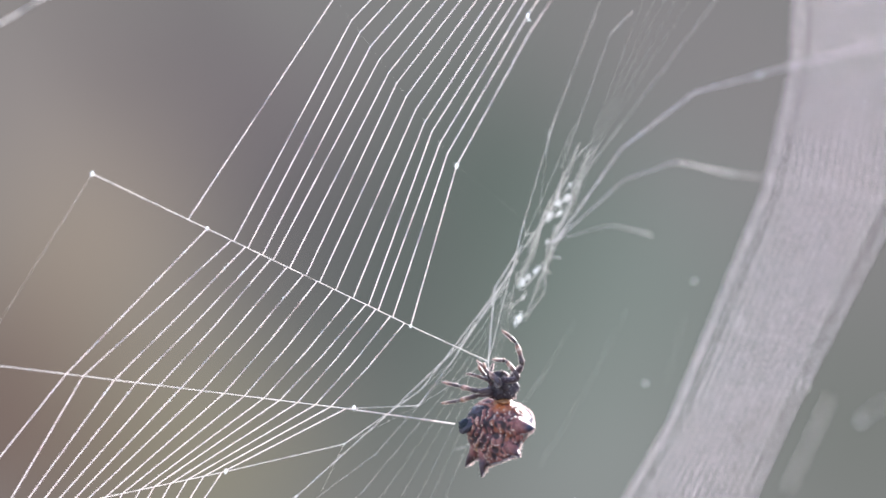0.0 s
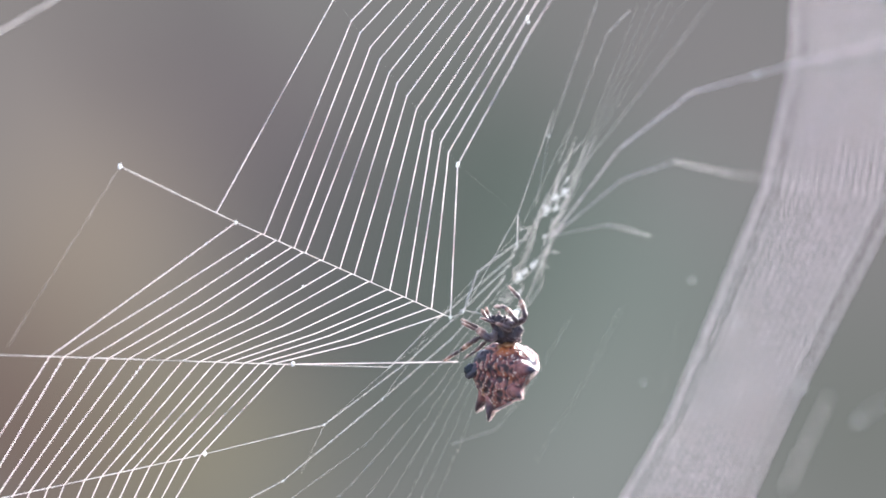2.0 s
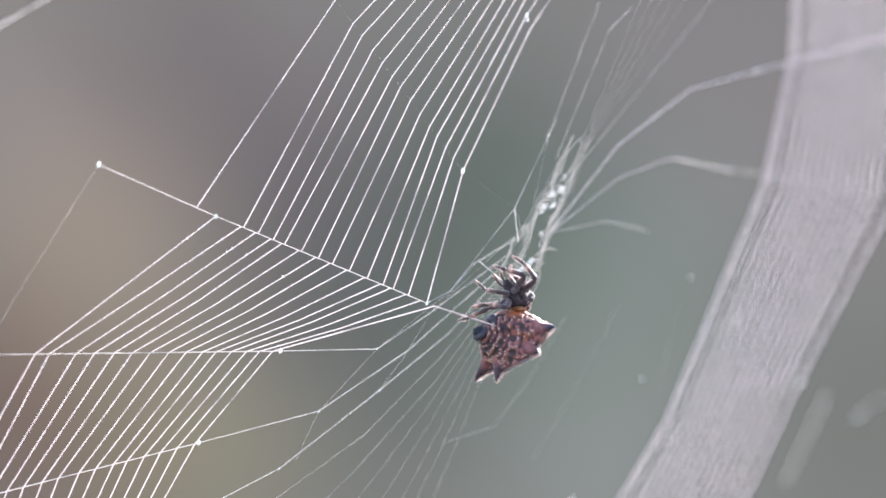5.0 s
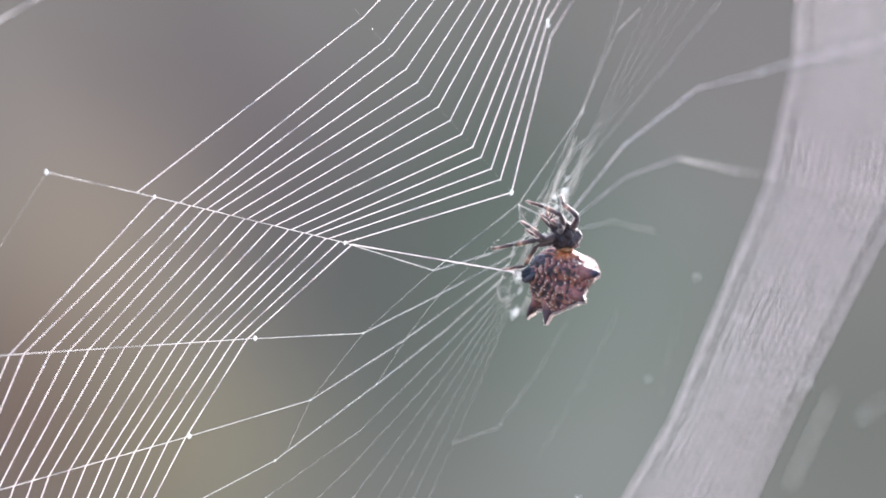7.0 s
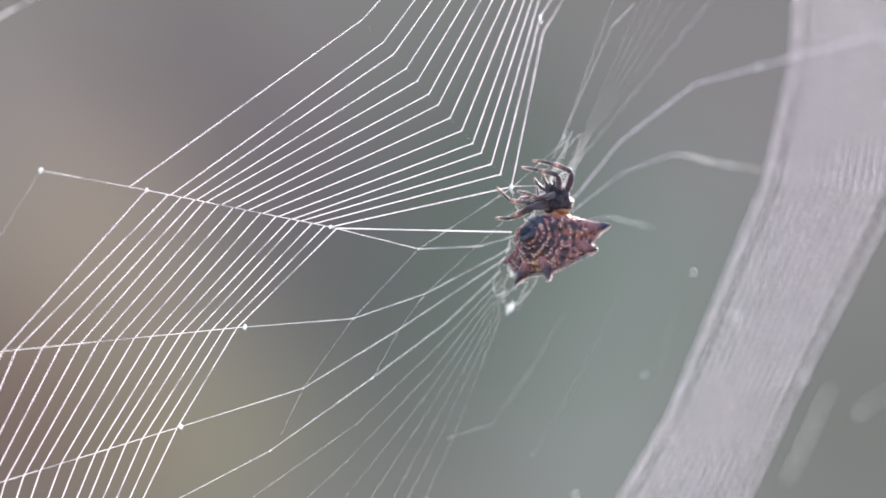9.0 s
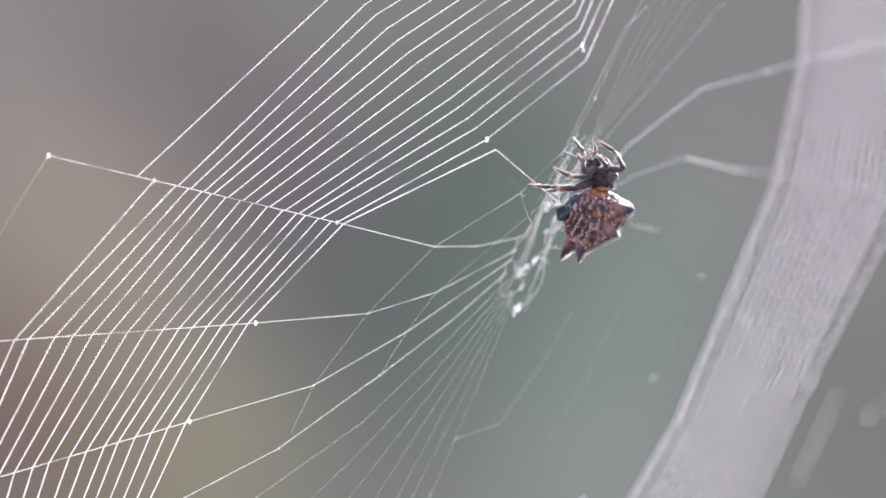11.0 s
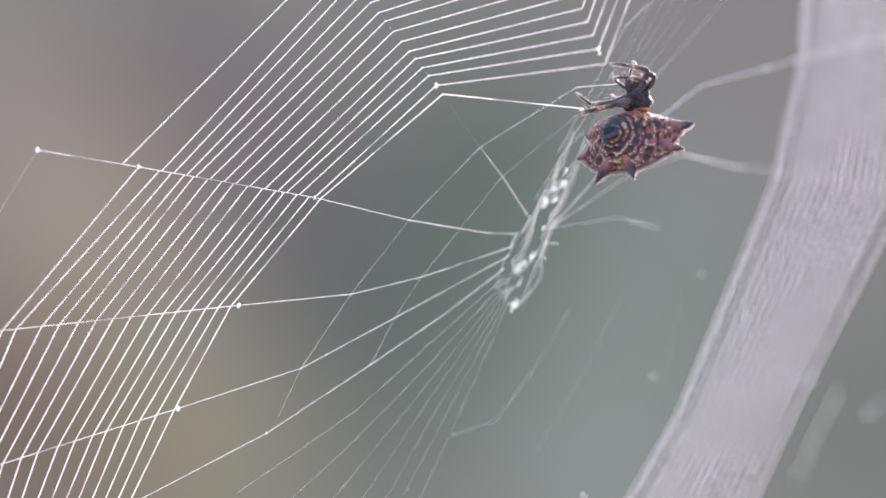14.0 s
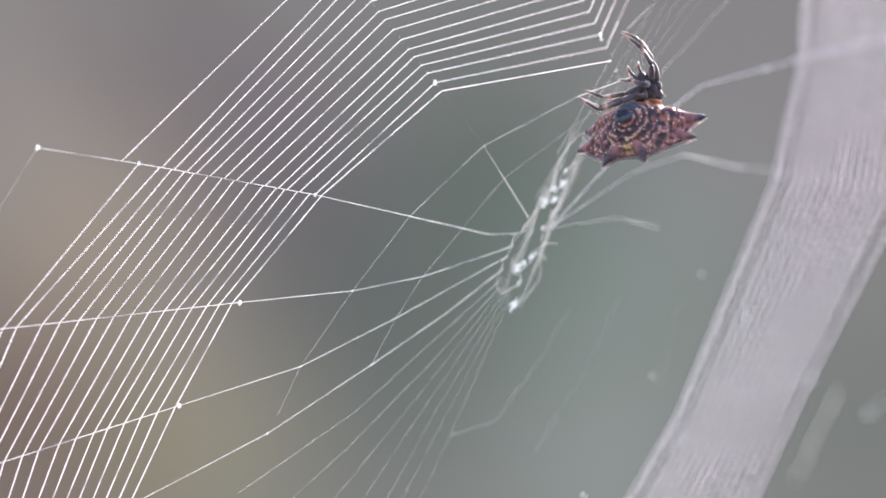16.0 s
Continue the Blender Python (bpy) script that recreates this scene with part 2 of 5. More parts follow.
# radial 1
A_OUT = track([(0, -24.80, 5.32), (0.5, -24.04, 5.68), (1, -23.36, 5.84), (1.5, -22.96, 5.92), (2, -22.84, 5.84), (2.5, -22.88, 5.88), (3, -22.80, 5.88), (3.5, -22.84, 6.08), (4, -22.80, 6.12), (6.3, -27.48, 5.56), (6.5, -27.68, 5.48), (7, -28.04, 5.44), (7.5, -28.28, 5.44), (8, -28.32, 5.48), (8.5, -28.32, 5.64), (9, -28.44, 5.56), (11.3, -27.88, 6.76), (11.5, -28.08, 6.84), (12, -28.36, 6.96), (12.5, -28.56, 6.92), (14, -28.68, 7.00), (14.5, -28.76, 7.00), (15, -28.72, 6.92), (15.5, -28.72, 6.92), (16, -28.68, 7.16)])
A_0 = track([(0, -16.68, 1.44), (0.5, -15.80, 1.80), (1, -15.08, 2.00), (1.5, -14.68, 1.96), (2, -14.64, 1.88), (2.5, -14.64, 1.96), (3, -14.60, 1.92), (3.5, -14.56, 2.00), (4, -14.48, 2.00), (6.3, -19.52, 3.12), (6.5, -19.84, 3.24), (7, -20.40, 3.68), (7.5, -20.72, 3.84), (8, -20.80, 4.00), (8.5, -20.80, 4.12), (9, -20.96, 4.16), (11.3, -20.40, 5.00), (11.5, -20.72, 5.20), (12, -21.16, 5.48), (12.5, -21.32, 5.56), (13, -21.52, 5.68), (14, -21.52, 5.80), (14.5, -21.64, 5.96), (15, -21.56, 5.84), (15.5, -21.60, 5.92), (16, -21.52, 6.04)])
A_13 = track([(0, -2.28, -5.44), (0.5, -1.04, -4.88), (1, -0.04, -4.48), (1.5, 0.36, -4.68), (2, 0.52, -4.84), (3, 0.60, -5.00), (3.5, 0.52, -4.92), (4, 0.52, -5.04), (6.3, -5.32, -0.92), (6.5, -5.96, -0.56), (7, -6.92, 0.44), (7.5, -7.48, 0.84), (8, -7.72, 1.04), (8.5, -7.72, 1.36), (9, -7.96, 1.56), (11.3, -7.48, 1.96), (11.5, -7.84, 2.32), (12, -8.52, 2.92), (12.5, -8.76, 3.24), (13, -9.12, 3.40), (14, -9.08, 3.64), (14.5, -9.20, 3.84), (15, -9.20, 3.84), (15.5, -9.20, 3.92), (16, -9.04, 3.84)])
A_J = track([(0, 3.20, -7.96), (0.5, 2.92, -6.52), (1, 2.08, -5.36), (1.5, 1.36, -4.64), (2, 1.40, -4.52), (3, 1.12, -3.96), (3.5, 0.84, -3.56), (4, 0.60, -3.32), (6.3, 0.44, -2.44), (6.5, 0.16, -2.24), (7, -0.68, -1.52), (7.5, -1.28, -1.04), (8, -1.52, -0.80), (8.5, -1.52, -0.44), (9, -1.72, 0.00), (11.3, -0.56, 0.20), (11.5, -0.96, 0.56), (12, -1.68, 1.24), (12.5, -2.08, 1.56), (13, -2.40, 1.72), (14, -2.40, 2.04), (14.5, -2.60, 2.32), (15, -2.56, 2.40), (15.5, -2.64, 2.48), (16, -2.36, 2.32)])
A_K = track([(0, 3.64, -2.76), (0.5, 3.16, -1.96), (1, 2.84, -1.68), (1.5, 2.56, -1.68), (3.5, 2.24, -1.16), (4, 2.16, -1.08), (6.3, 2.44, -0.96), (7, 3.24, -0.36), (9, 2.64, 0.20), (11.3, 2.44, 0.20), (12.5, 3.24, 0.80), (14.5, 3.12, 1.16), (16, 3.24, 1.04)])
# radial 2
B_0 = track([(0, -26.64, -8.84), (0.5, -27.68, -7.96), (1, -27.92, -7.72), (1.5, -27.84, -7.56), (2, -27.80, -7.60), (3, -27.84, -7.44), (3.5, -27.96, -7.32), (4, -28.08, -7.32), (6.3, -30.12, -7.60), (6.5, -30.24, -7.56), (7, -30.64, -7.48), (8, -30.96, -7.32), (9, -31.16, -7.24), (11.3, -30.24, -6.28), (11.5, -30.48, -6.16), (12, -30.80, -6.04), (12.5, -31.04, -5.96), (14.5, -31.16, -5.72), (16, -31.12, -5.64)])
B_14 = track([(0, -6.84, -11.28), (0.5, -9.48, -9.44), (1, -10.80, -8.48), (1.5, -11.24, -8.16), (2, -11.16, -8.16), (2.5, -11.20, -8.00), (3, -11.32, -7.84), (3.5, -11.56, -7.60), (4, -11.60, -7.44), (6.3, -13.04, -6.92), (6.5, -13.20, -6.80), (7, -13.84, -6.36), (7.5, -14.24, -6.12), (8, -14.44, -5.96), (8.5, -14.48, -5.76), (9, -14.56, -5.56), (11.3, -13.76, -5.20), (11.5, -14.08, -4.96), (12, -14.48, -4.52), (12.5, -14.76, -4.32), (13, -15.00, -4.20), (14, -15.00, -4.04), (14.5, -15.04, -3.84), (15.5, -15.04, -3.76), (16, -14.92, -3.84)])
B_J = track([(0, -1.76, -11.08), (0.5, -2.64, -9.48), (1, -3.24, -8.56), (1.5, -3.84, -8.44), (2, -3.76, -8.36), (3, -4.00, -7.96), (3.5, -4.24, -7.64), (4, -4.44, -7.40), (6.3, -4.96, -6.60), (6.5, -5.08, -6.44), (7, -5.64, -5.96), (7.5, -6.16, -5.64), (8, -6.32, -5.44), (8.5, -6.32, -5.20), (9, -6.36, -4.92), (11.3, -5.28, -4.48), (11.5, -5.52, -4.20), (12, -5.92, -3.72), (12.5, -6.28, -3.56), (13, -6.48, -3.40), (14, -6.52, -3.20), (14.5, -6.56, -2.92), (15.5, -6.68, -2.84), (16, -6.40, -2.96)])
B_K = track([(0, 0.64, -7.96), (1, -0.36, -5.76), (1.5, -0.76, -5.56), (3.5, -0.96, -4.84), (4, -1.16, -4.76), (6.3, -0.36, -3.96), (7, -0.28, -3.24), (9, -1.24, -3.16), (11.3, -0.44, -3.04), (12.5, -1.36, -2.36), (14.5, -1.56, -1.96), (16, -1.44, -1.96)])
# radial 3
C_14 = track([(0, -15.64, -15.80), (0.5, -16.40, -15.08), (1, -16.88, -14.64), (1.5, -17.12, -14.48), (2, -17.12, -14.56), (2.5, -17.08, -14.40), (3, -17.08, -14.24), (3.5, -17.24, -14.00), (4, -17.32, -13.88), (6.3, -17.84, -13.64), (6.5, -17.88, -13.60), (7, -18.20, -13.32), (7.5, -18.56, -13.12), (8, -18.72, -13.00), (8.5, -18.68, -12.84), (9, -18.80, -12.64), (11.3, -18.16, -12.20), (11.5, -18.32, -12.04), (12, -18.64, -11.72), (12.5, -18.88, -11.56), (13, -19.00, -11.52), (14, -19.00, -11.36), (14.5, -19.08, -11.16), (15, -19.04, -11.16), (16, -18.92, -11.16)])
C_OUT = track([(0, -36.16, -20.16), (1, -36.16, -18.88), (4, -36.16, -18.52), (6.3, -36.16, -18.44), (7, -36.16, -18.40), (9, -36.16, -18.00), (11.3, -36.16, -17.44), (12.5, -36.16, -16.92), (16, -36.16, -16.68)])
C_J = track([(0, -7.00, -13.80), (0.5, -7.60, -13.04), (1, -8.16, -12.60), (1.5, -8.48, -12.44), (2, -8.40, -12.44), (2.5, -8.40, -12.28), (3, -8.40, -12.08), (3.5, -8.60, -11.84), (4, -8.68, -11.68), (6.3, -8.92, -11.16), (6.5, -9.04, -11.04), (7, -9.36, -10.68), (7.5, -9.72, -10.44), (8, -9.88, -10.28), (8.5, -9.88, -10.12), (9, -9.88, -9.84), (11.3, -9.12, -9.60), (11.5, -9.36, -9.32), (12, -9.68, -8.96), (12.5, -9.92, -8.76), (13, -10.12, -8.68), (14, -10.04, -8.44), (14.5, -10.16, -8.24), (15.5, -10.24, -8.20), (16, -10.08, -8.32)])
C_K = track([(0, -1.56, -9.96), (1, -1.96, -7.96), (4, -2.36, -7.36), (6.3, -2.48, -6.76), (7, -2.72, -6.44), (9, -3.04, -5.64), (11.3, -2.56, -5.88), (12.5, -3.20, -5.28), (14.5, -3.44, -4.84), (16, -3.32, -4.88)])
# radial 4
D_J = track([(0, -10.36, -17.48), (0.5, -10.76, -16.76), (1, -11.16, -16.44), (1.5, -11.36, -16.36), (2, -11.32, -16.40), (3, -11.24, -16.08), (3.5, -11.36, -15.76), (4, -11.56, -15.64), (6.3, -11.60, -15.36), (7, -11.88, -14.96), (8, -12.20, -14.60), (9, -12.24, -14.28), (11.3, -11.56, -14.04), (12, -12.08, -13.48), (12.5, -12.28, -13.28), (14.5, -12.48, -13.00), (16, -12.40, -13.04)])
# radial 0, above
E_1 = track([(0, -6.48, 16.16), (1, -6.44, 16.16), (1.5, -6.56, 16.24), (2, -6.48, 16.12), (2.5, -6.48, 16.12), (3, -6.60, 16.16), (3.5, -6.80, 16.36), (4, -6.88, 16.52), (6.3, -4.88, 14.68), (6.5, -4.52, 14.56), (7, -4.24, 14.64), (8, -4.24, 14.60), (9, -4.24, 14.60), (11.3, -5.76, 17.84), (11.5, -6.08, 18.20), (12, -6.24, 18.92), (12.5, -6.48, 19.24), (13, -6.72, 19.36), (14.5, -6.84, 19.60), (16, -6.76, 19.60)])
E_13 = track([(0, 0.96, 5.88), (0.5, 1.16, 6.00), (1, 1.16, 6.00), (1.5, 0.96, 6.08), (2, 1.04, 5.96), (2.5, 1.04, 5.92), (3, 0.92, 6.00), (3.5, 0.68, 6.16), (4, 0.56, 6.24), (6.3, 3.84, 3.80), (6.5, 4.44, 3.60), (7, 4.84, 4.00), (7.5, 5.00, 4.16), (8, 5.00, 4.24), (8.5, 5.00, 4.52), (9, 4.84, 4.40), (11.3, 2.64, 8.44), (11.5, 1.52, 9.04), (12, 0.36, 10.40), (12.5, -0.04, 10.84), (13, -0.44, 11.20), (14, -0.48, 11.56), (14.5, -0.60, 11.76), (15.5, -0.72, 11.84), (16, -0.56, 11.76)])
E_J = track([(0, 5.76, 2.04), (1, 5.44, 2.40), (1.5, 5.20, 2.52), (2, 5.28, 2.44), (2.5, 5.28, 2.44), (3, 5.16, 2.60), (3.5, 4.96, 2.84), (4, 4.88, 2.92), (6.3, 5.52, 2.80), (6.5, 5.60, 2.88), (7, 5.36, 3.20), (7.5, 5.04, 3.48), (8, 4.92, 3.60), (8.5, 4.84, 3.92), (9, 4.76, 4.24), (11.3, 5.52, 3.92), (11.5, 4.98, 4.48), (12, 3.86, 5.74), (12.5, 3.30, 6.24), (13, 2.96, 6.72), (14.5, 2.56, 7.38), (15, 2.56, 7.52), (15.5, 2.44, 7.56), (16, 2.88, 7.30)])
E_K = track([(0, 5.84, 0.92), (1, 5.64, 1.24), (1.5, 5.52, 1.32), (3.5, 5.36, 1.44), (4, 5.28, 1.56), (6.3, 5.92, 1.16), (7, 5.64, 2.24), (9, 5.24, 2.84), (11.3, 6.04, 2.24), (12.5, 4.76, 4.64), (14.5, 4.16, 5.16), (16, 4.32, 5.00)])
# the next radials round the top
F_13 = track([(0, 6.16, 15.36), (1, 6.16, 15.20), (1.5, 6.04, 15.32), (2, 6.12, 15.20), (3, 5.96, 15.24), (3.5, 5.84, 15.48), (4, 5.68, 15.64), (6.3, 7.40, 15.04), (6.5, 7.64, 14.84), (7, 7.60, 15.00), (7.5, 7.32, 15.12), (8, 7.16, 15.16), (9, 7.08, 15.32), (11.3, 10.32, 12.96), (11.5, 10.36, 12.76), (12, 10.92, 12.64), (12.5, 11.28, 12.60), (13, 11.36, 12.68), (13.5, 11.36, 12.96), (14, 11.44, 13.08), (14.5, 11.36, 12.88), (15, 11.36, 12.40), (15.4, 11.36, 12.16), (15.7, 11.48, 13.28), (16, 11.56, 14.24)], y=-5.0)
F_12 = track([(0, 6.00, 16.52), (1, 6.04, 16.40), (1.5, 5.88, 16.44), (2, 5.96, 16.36), (2.5, 5.96, 16.32), (3, 5.80, 16.40), (3.5, 5.64, 16.60), (4, 5.52, 16.72), (6.3, 7.08, 16.04), (6.5, 7.36, 15.92), (7, 7.40, 16.12), (7.5, 7.12, 16.24), (8, 7.00, 16.28), (9, 6.88, 16.40), (11.3, 10.00, 14.08), (11.5, 10.00, 13.88), (12, 10.52, 13.80), (12.5, 10.80, 13.72), (13, 10.88, 13.80), (13.5, 10.92, 14.04), (14, 11.00, 14.16), (14.5, 10.92, 14.00), (15, 10.96, 13.52), (15.4, 10.92, 13.28), (15.7, 11.04, 14.28), (16, 11.12, 15.16)], y=-5.0)
G_13 = track([(0, 9.04, 19.64), (1, 9.04, 19.56), (4, 8.56, 19.96), (6.3, 9.76, 19.16), (7, 10.04, 19.04), (9, 9.52, 19.32), (11.3, 12.84, 18.64), (12.5, 13.52, 18.44), (14.5, 13.52, 18.52), (16, 13.96, 19.64)])
TOP_U = track([(0, 11.28, 17.96), (1, 11.20, 17.88), (4, 10.72, 17.88), (6.3, 12.44, 18.04), (7, 12.84, 18.04), (9, 12.16, 18.04), (11.3, 14.44, 18.04), (12.5, 14.64, 18.04), (16, 15.24, 18.04)])
MID_U = track([(0, 7.52, 8.20), (1.5, 7.44, 8.04), (2.5, 7.52, 7.96), (3, 7.36, 8.08), (3.5, 7.12, 8.20), (4, 6.96, 8.28), (6.3, 8.84, 7.72), (7, 9.84, 9.64), (9, 8.52, 7.92), (11.3, 11.04, 11.04), (12.5, 11.64, 12.04), (14.5, 12.04, 12.44), (16, 12.24, 12.64)])

SHARE_A = [-0.093, 0.131, 0.2, 0.272, 0.325, 0.405, 0.485, 0.552, 0.632, 0.717, 0.792, 0.84, 0.912, 1.0, 1.035]
SHARE_B = [0, 0.06, 0.172, 0.25, 0.333, 0.41, 0.485, 0.563, 0.636, 0.705, 0.762, 0.826, 0.89, 0.945, 1.0]
SHARE_C = [0.0, 0.07, 0.14, 0.215, 0.285, 0.362, 0.43, 0.515, 0.585, 0.66, 0.717, 0.788, 0.856, 0.925, 1.0]
SHARE_E = [-0.16, 0, 0.082, 0.18, 0.267, 0.357, 0.431, 0.522, 0.612, 0.698, 0.765, 0.843, 0.914, 1.0, 1.075]
C_0 = Knot(lambda t: C_14.flat(t) + (C_OUT.flat(t) - C_14.flat(t)) * 16.95 / (C_14.flat(t)[0] - C_OUT.flat(t)[0]))
ringA = [between(A_0, A_13, f) for f in SHARE_A]
ringB = [between(B_0, B_14, f) for f in SHARE_B]
ringC = [between(C_0, C_14, f) for f in SHARE_C]
OUTER = [(0, -2.48, -0.00), (0.5, -1.40, -0.00), (1, -0.56, -0.00), (4.2, -0.40, -0.00), (6.3, 0.00, -0.00), (16, 0.00, -0.00)]
ringC[0] = Knot(lambda t: C_0.flat(t) + glide(OUTER, t))
ringE = [between(E_1, E_13, f) for f in SHARE_E]
ringD = [Knot(lambda t, k=k: D_J.flat(t) + np.array((-9.88, -5.24)) + (14 - k) * np.array((-1.16, -0.60))) for k in range(15)]
ringF = [Knot(lambda t, k=k: F_13.flat(t) + (13 - k if k > 11 else 1 + 0.88 * (12 - k)) * (F_12.flat(t) - F_13.flat(t))) for k in range(15)]
ringG = [Knot(lambda t, k=k: G_13.flat(t) + (13 - k) * (F_12.flat(t) - F_13.flat(t))) for k in range(14)]

# ---- the spider's own way: rows of seconds, mm right, mm up of its waist, then turn, tilt and lean in degrees ----
WAIST = [(0, 4.14, -10.36), (0.3, 4.51, -9.23), (0.5, 4.62, -8.57), (1, 4.53, -7.27), (1.5, 4.28, -6.62), (2, 4.46, -6.38), (2.5, 4.75, -5.97), (3, 4.54, -5.65), (3.5, 4.27, -5.42), (4, 4.05, -5.19), (4.2, 4.11, -5.04), (6.3, 7.95, -1.69), (6.5, 8.33, -1.22), (7, 8.55, 0.33), (7.5, 8.02, 1.37), (7.8, 7.96, 1.73), (8, 8.00, 1.79), (8.2, 8.24, 1.84)]
WAIST += [(8.5, 8.29, 2.24), (9, 7.96, 2.79), (9.2, 7.87, 3.06), (11.3, 11.74, 4.91), (11.5, 12.18, 5.49), (12, 13.09, 7.21), (12.5, 13.52, 8.48), (13, 13.27, 9.44), (13.2, 13.25, 9.53), (13.5, 13.34, 9.66), (14, 13.54, 10.02), (14.5, 13.35, 10.61), (14.8, 13.33, 10.70), (15, 13.27, 10.84), (15.5, 13.28, 10.95), (16, 14.23, 10.51)]
TURNS = [(0, 46, 10, 5), (0.5, 62, 9, 3), (1, 62, 9, 9), (1.5, 56, 9, 10), (2, 51, 9, 8), (2.5, 41, 2, 4), (3, 35, -4, 1), (3.5, 33, -5, -1), (4, 31, -9, -1), (4.2, 30, -8, 1), (6.3, 55, 7, 5), (6.5, 52, 8, 6), (7, 43, 8, 5), (7.5, 48, 7, 7), (7.8, 46, 6, 6), (8, 43, 4, 6), (8.2, 38, 2, 4), (8.5, 26, -1, 5)]
TURNS += [(9, 19, -8, 4), (9.2, 19, -7, 5), (11.3, 45, 4, 3), (11.5, 44, 5, 4), (12, 46, 3, 3), (12.5, 36, 1, 1), (13, 39, 1, 4), (13.5, 29, -1, 4), (14, 12, -5, 5), (14.5, 11, -13, 7), (14.8, 10, -16, 6), (15, 7, -21, 5), (15.5, -3, -33, 1), (16, 2, -16, 1)]
SPIDER_Y = -6.5


def spider_pose(t):
    x, z = glide(WAIST, t)
    turn, tilt, lean = glide(TURNS, t)
    p = to_space(x, z, SPIDER_Y)
    m = Matrix.Rotation(radians(-lean), 4, "Y") @ Matrix.Rotation(radians(tilt), 4, "X") @ Matrix.Rotation(radians(-turn), 4, "Z")
    return Matrix.Translation(p + Vector((0, 0, HIGH))) @ m


SPIN = track([(0, 0.84, -12.36), (0.5, 1.36, -10.28), (1, 1.68, -9.24), (1.5, 1.44, -8.76), (2.5, 0.76, -7.24), (3.5, 0.64, -6.48), (4.2, 0.24, -5.36), (6.3, 4.52, -3.60), (7, 5.04, -1.64), (7.8, 4.64, -1.16), (8.2, 4.72, -0.04), (9, 4.84, 1.20), (9.2, 4.84, 1.44), (11.3, 8.44, 3.70), (11.5, 8.96, 3.64), (12, 9.92, 5.40), (12.5, 10.16, 6.84), (13.6, 10.24, 7.80), (14, 9.92, 9.92), (14.5, 10.84, 9.24), (14.8, 10.64, 11.44), (15, 10.56, 12.84), (15.1, 10.56, 14.16), (15.5, 10.60, 13.48), (16, 11.92, 13.32)], y=-7.0)


def handed(rows):
    """A knot that passes from one knot to the next: rows of seconds and the knot held from then on, changing over in a third of a second."""
    def at(t):
        p = rows[0][1].flat(t)
        for start, knot in rows[1:]:
            s = min(max((t - start) / 0.35, 0), 1)
            s = s * s * (3 - 2 * s)
            p = p * (1 - s) + knot.flat(t) * s
        return p
    return Knot(at, rows[-1][1].y)


# ---- the web ----
web = tagged(new("orb_web"), "bright spiral orb web of fine silk with a tufted hub", "spider web")
web.location = (0, 0, HIGH)
STRANDS = []


def strand(name, a, b, r, mat, beads=0.0, label=""):
    """A thread from knot a to knot b, drawn as one or two stiff lengths that slide along each other as it stretches."""
    span = [(b(t) - a(t)).length for t in CLEAR]
    low, high = min(span), max(span)
    if high - low < 0.006 * high:
        cuts = [((low + high) / 2, 0)]
    else:
        n = 2
        while n < 7 and high * 1.004 / n > low:
            n += 1
        one = high * 1.004 / n
        cuts = [(one, k / (n - 1)) for k in range(n)]
    for length, end in cuts:
        if beads:
            n = max(2, int(length / (beads * MM / 3)))
            pts = [(0, 0, length * k / n) for k in range(n + 1)]
            seed = random.random() * 50
            rad = []
            for k in range(n + 1):
                big = 0.35 if noise.noise((seed, k / 3 * 0.37, 0)) > 0.45 else 0.1
                rad.append(r * (0.92 + (big if k % 3 == 1 else 0.0)))
            v, f = tube(pts, rad, 6, 0, False)
        else:
            n = max(1, int(length / (0.8 * MM)))
            v, f = tube([(0, 0, length * k / n) for k in range(n + 1)], [r * (1 + 0.07 * noise.noise((k * 0.8, length * 9000, r * 3e6))) for k in range(n + 1)], 6, 0, False)
        ob = mesh_ob(name, v, f, mat, web, label)
        STRANDS.append((ob, a, b, end, length))


def strand_pose(a, b, end, length, t):
    p, d = a(t), b(t) - a(t)
    d_len = max(d.length, 1e-6)
    p = p + d * (max(d_len - length, 0) * end / d_len)
    return Matrix.Translation(p) @ d.to_track_quat("Z", "Y").to_matrix().to_4x4()


R_SP, R_RA = 0.038 * MM, 0.031 * MM
SLACK = [(0, 0.7), (1, 1.0), (4.2, 1.0), (6.3, 0.0), (16, 0.0)]
low_A = [A_0] + [between(A_0, A_13, f - (0.03 if f == 1.0 else 0.012)) for f in SHARE_A[1:]]
for k in range(15):
    strand("spiral_thread", ringD[k], ringC[k], R_SP, SILK_SPIRAL, 0.3)
    strand("spiral_thread", ringC[k], ringB[k], R_SP, SILK_SPIRAL, 0.3)
    if k < 14:
        mid = Knot(lambda t, k=k: (ringB[k].flat(t) + low_A[k].flat(t)) / 2 - np.array((0, 0.27 * min(1, k / 4) * glide(SLACK, t)[0])))
        strand("spiral_thread", ringB[k], mid, R_SP, SILK_SPIRAL, 0.3)
        strand("spiral_thread", mid, low_A[k], R_SP, SILK_SPIRAL, 0.3)
        strand("spiral_thread", ringA[k], ringE[k], R_SP, SILK_SPIRAL, 0.3)
        strand("spiral_thread", ringE[k], ringF[k], R_SP, SILK_SPIRAL, 0.3)
        strand("spiral_thread", ringF[k], ringG[k], R_SP, SILK_SPIRAL, 0.3)
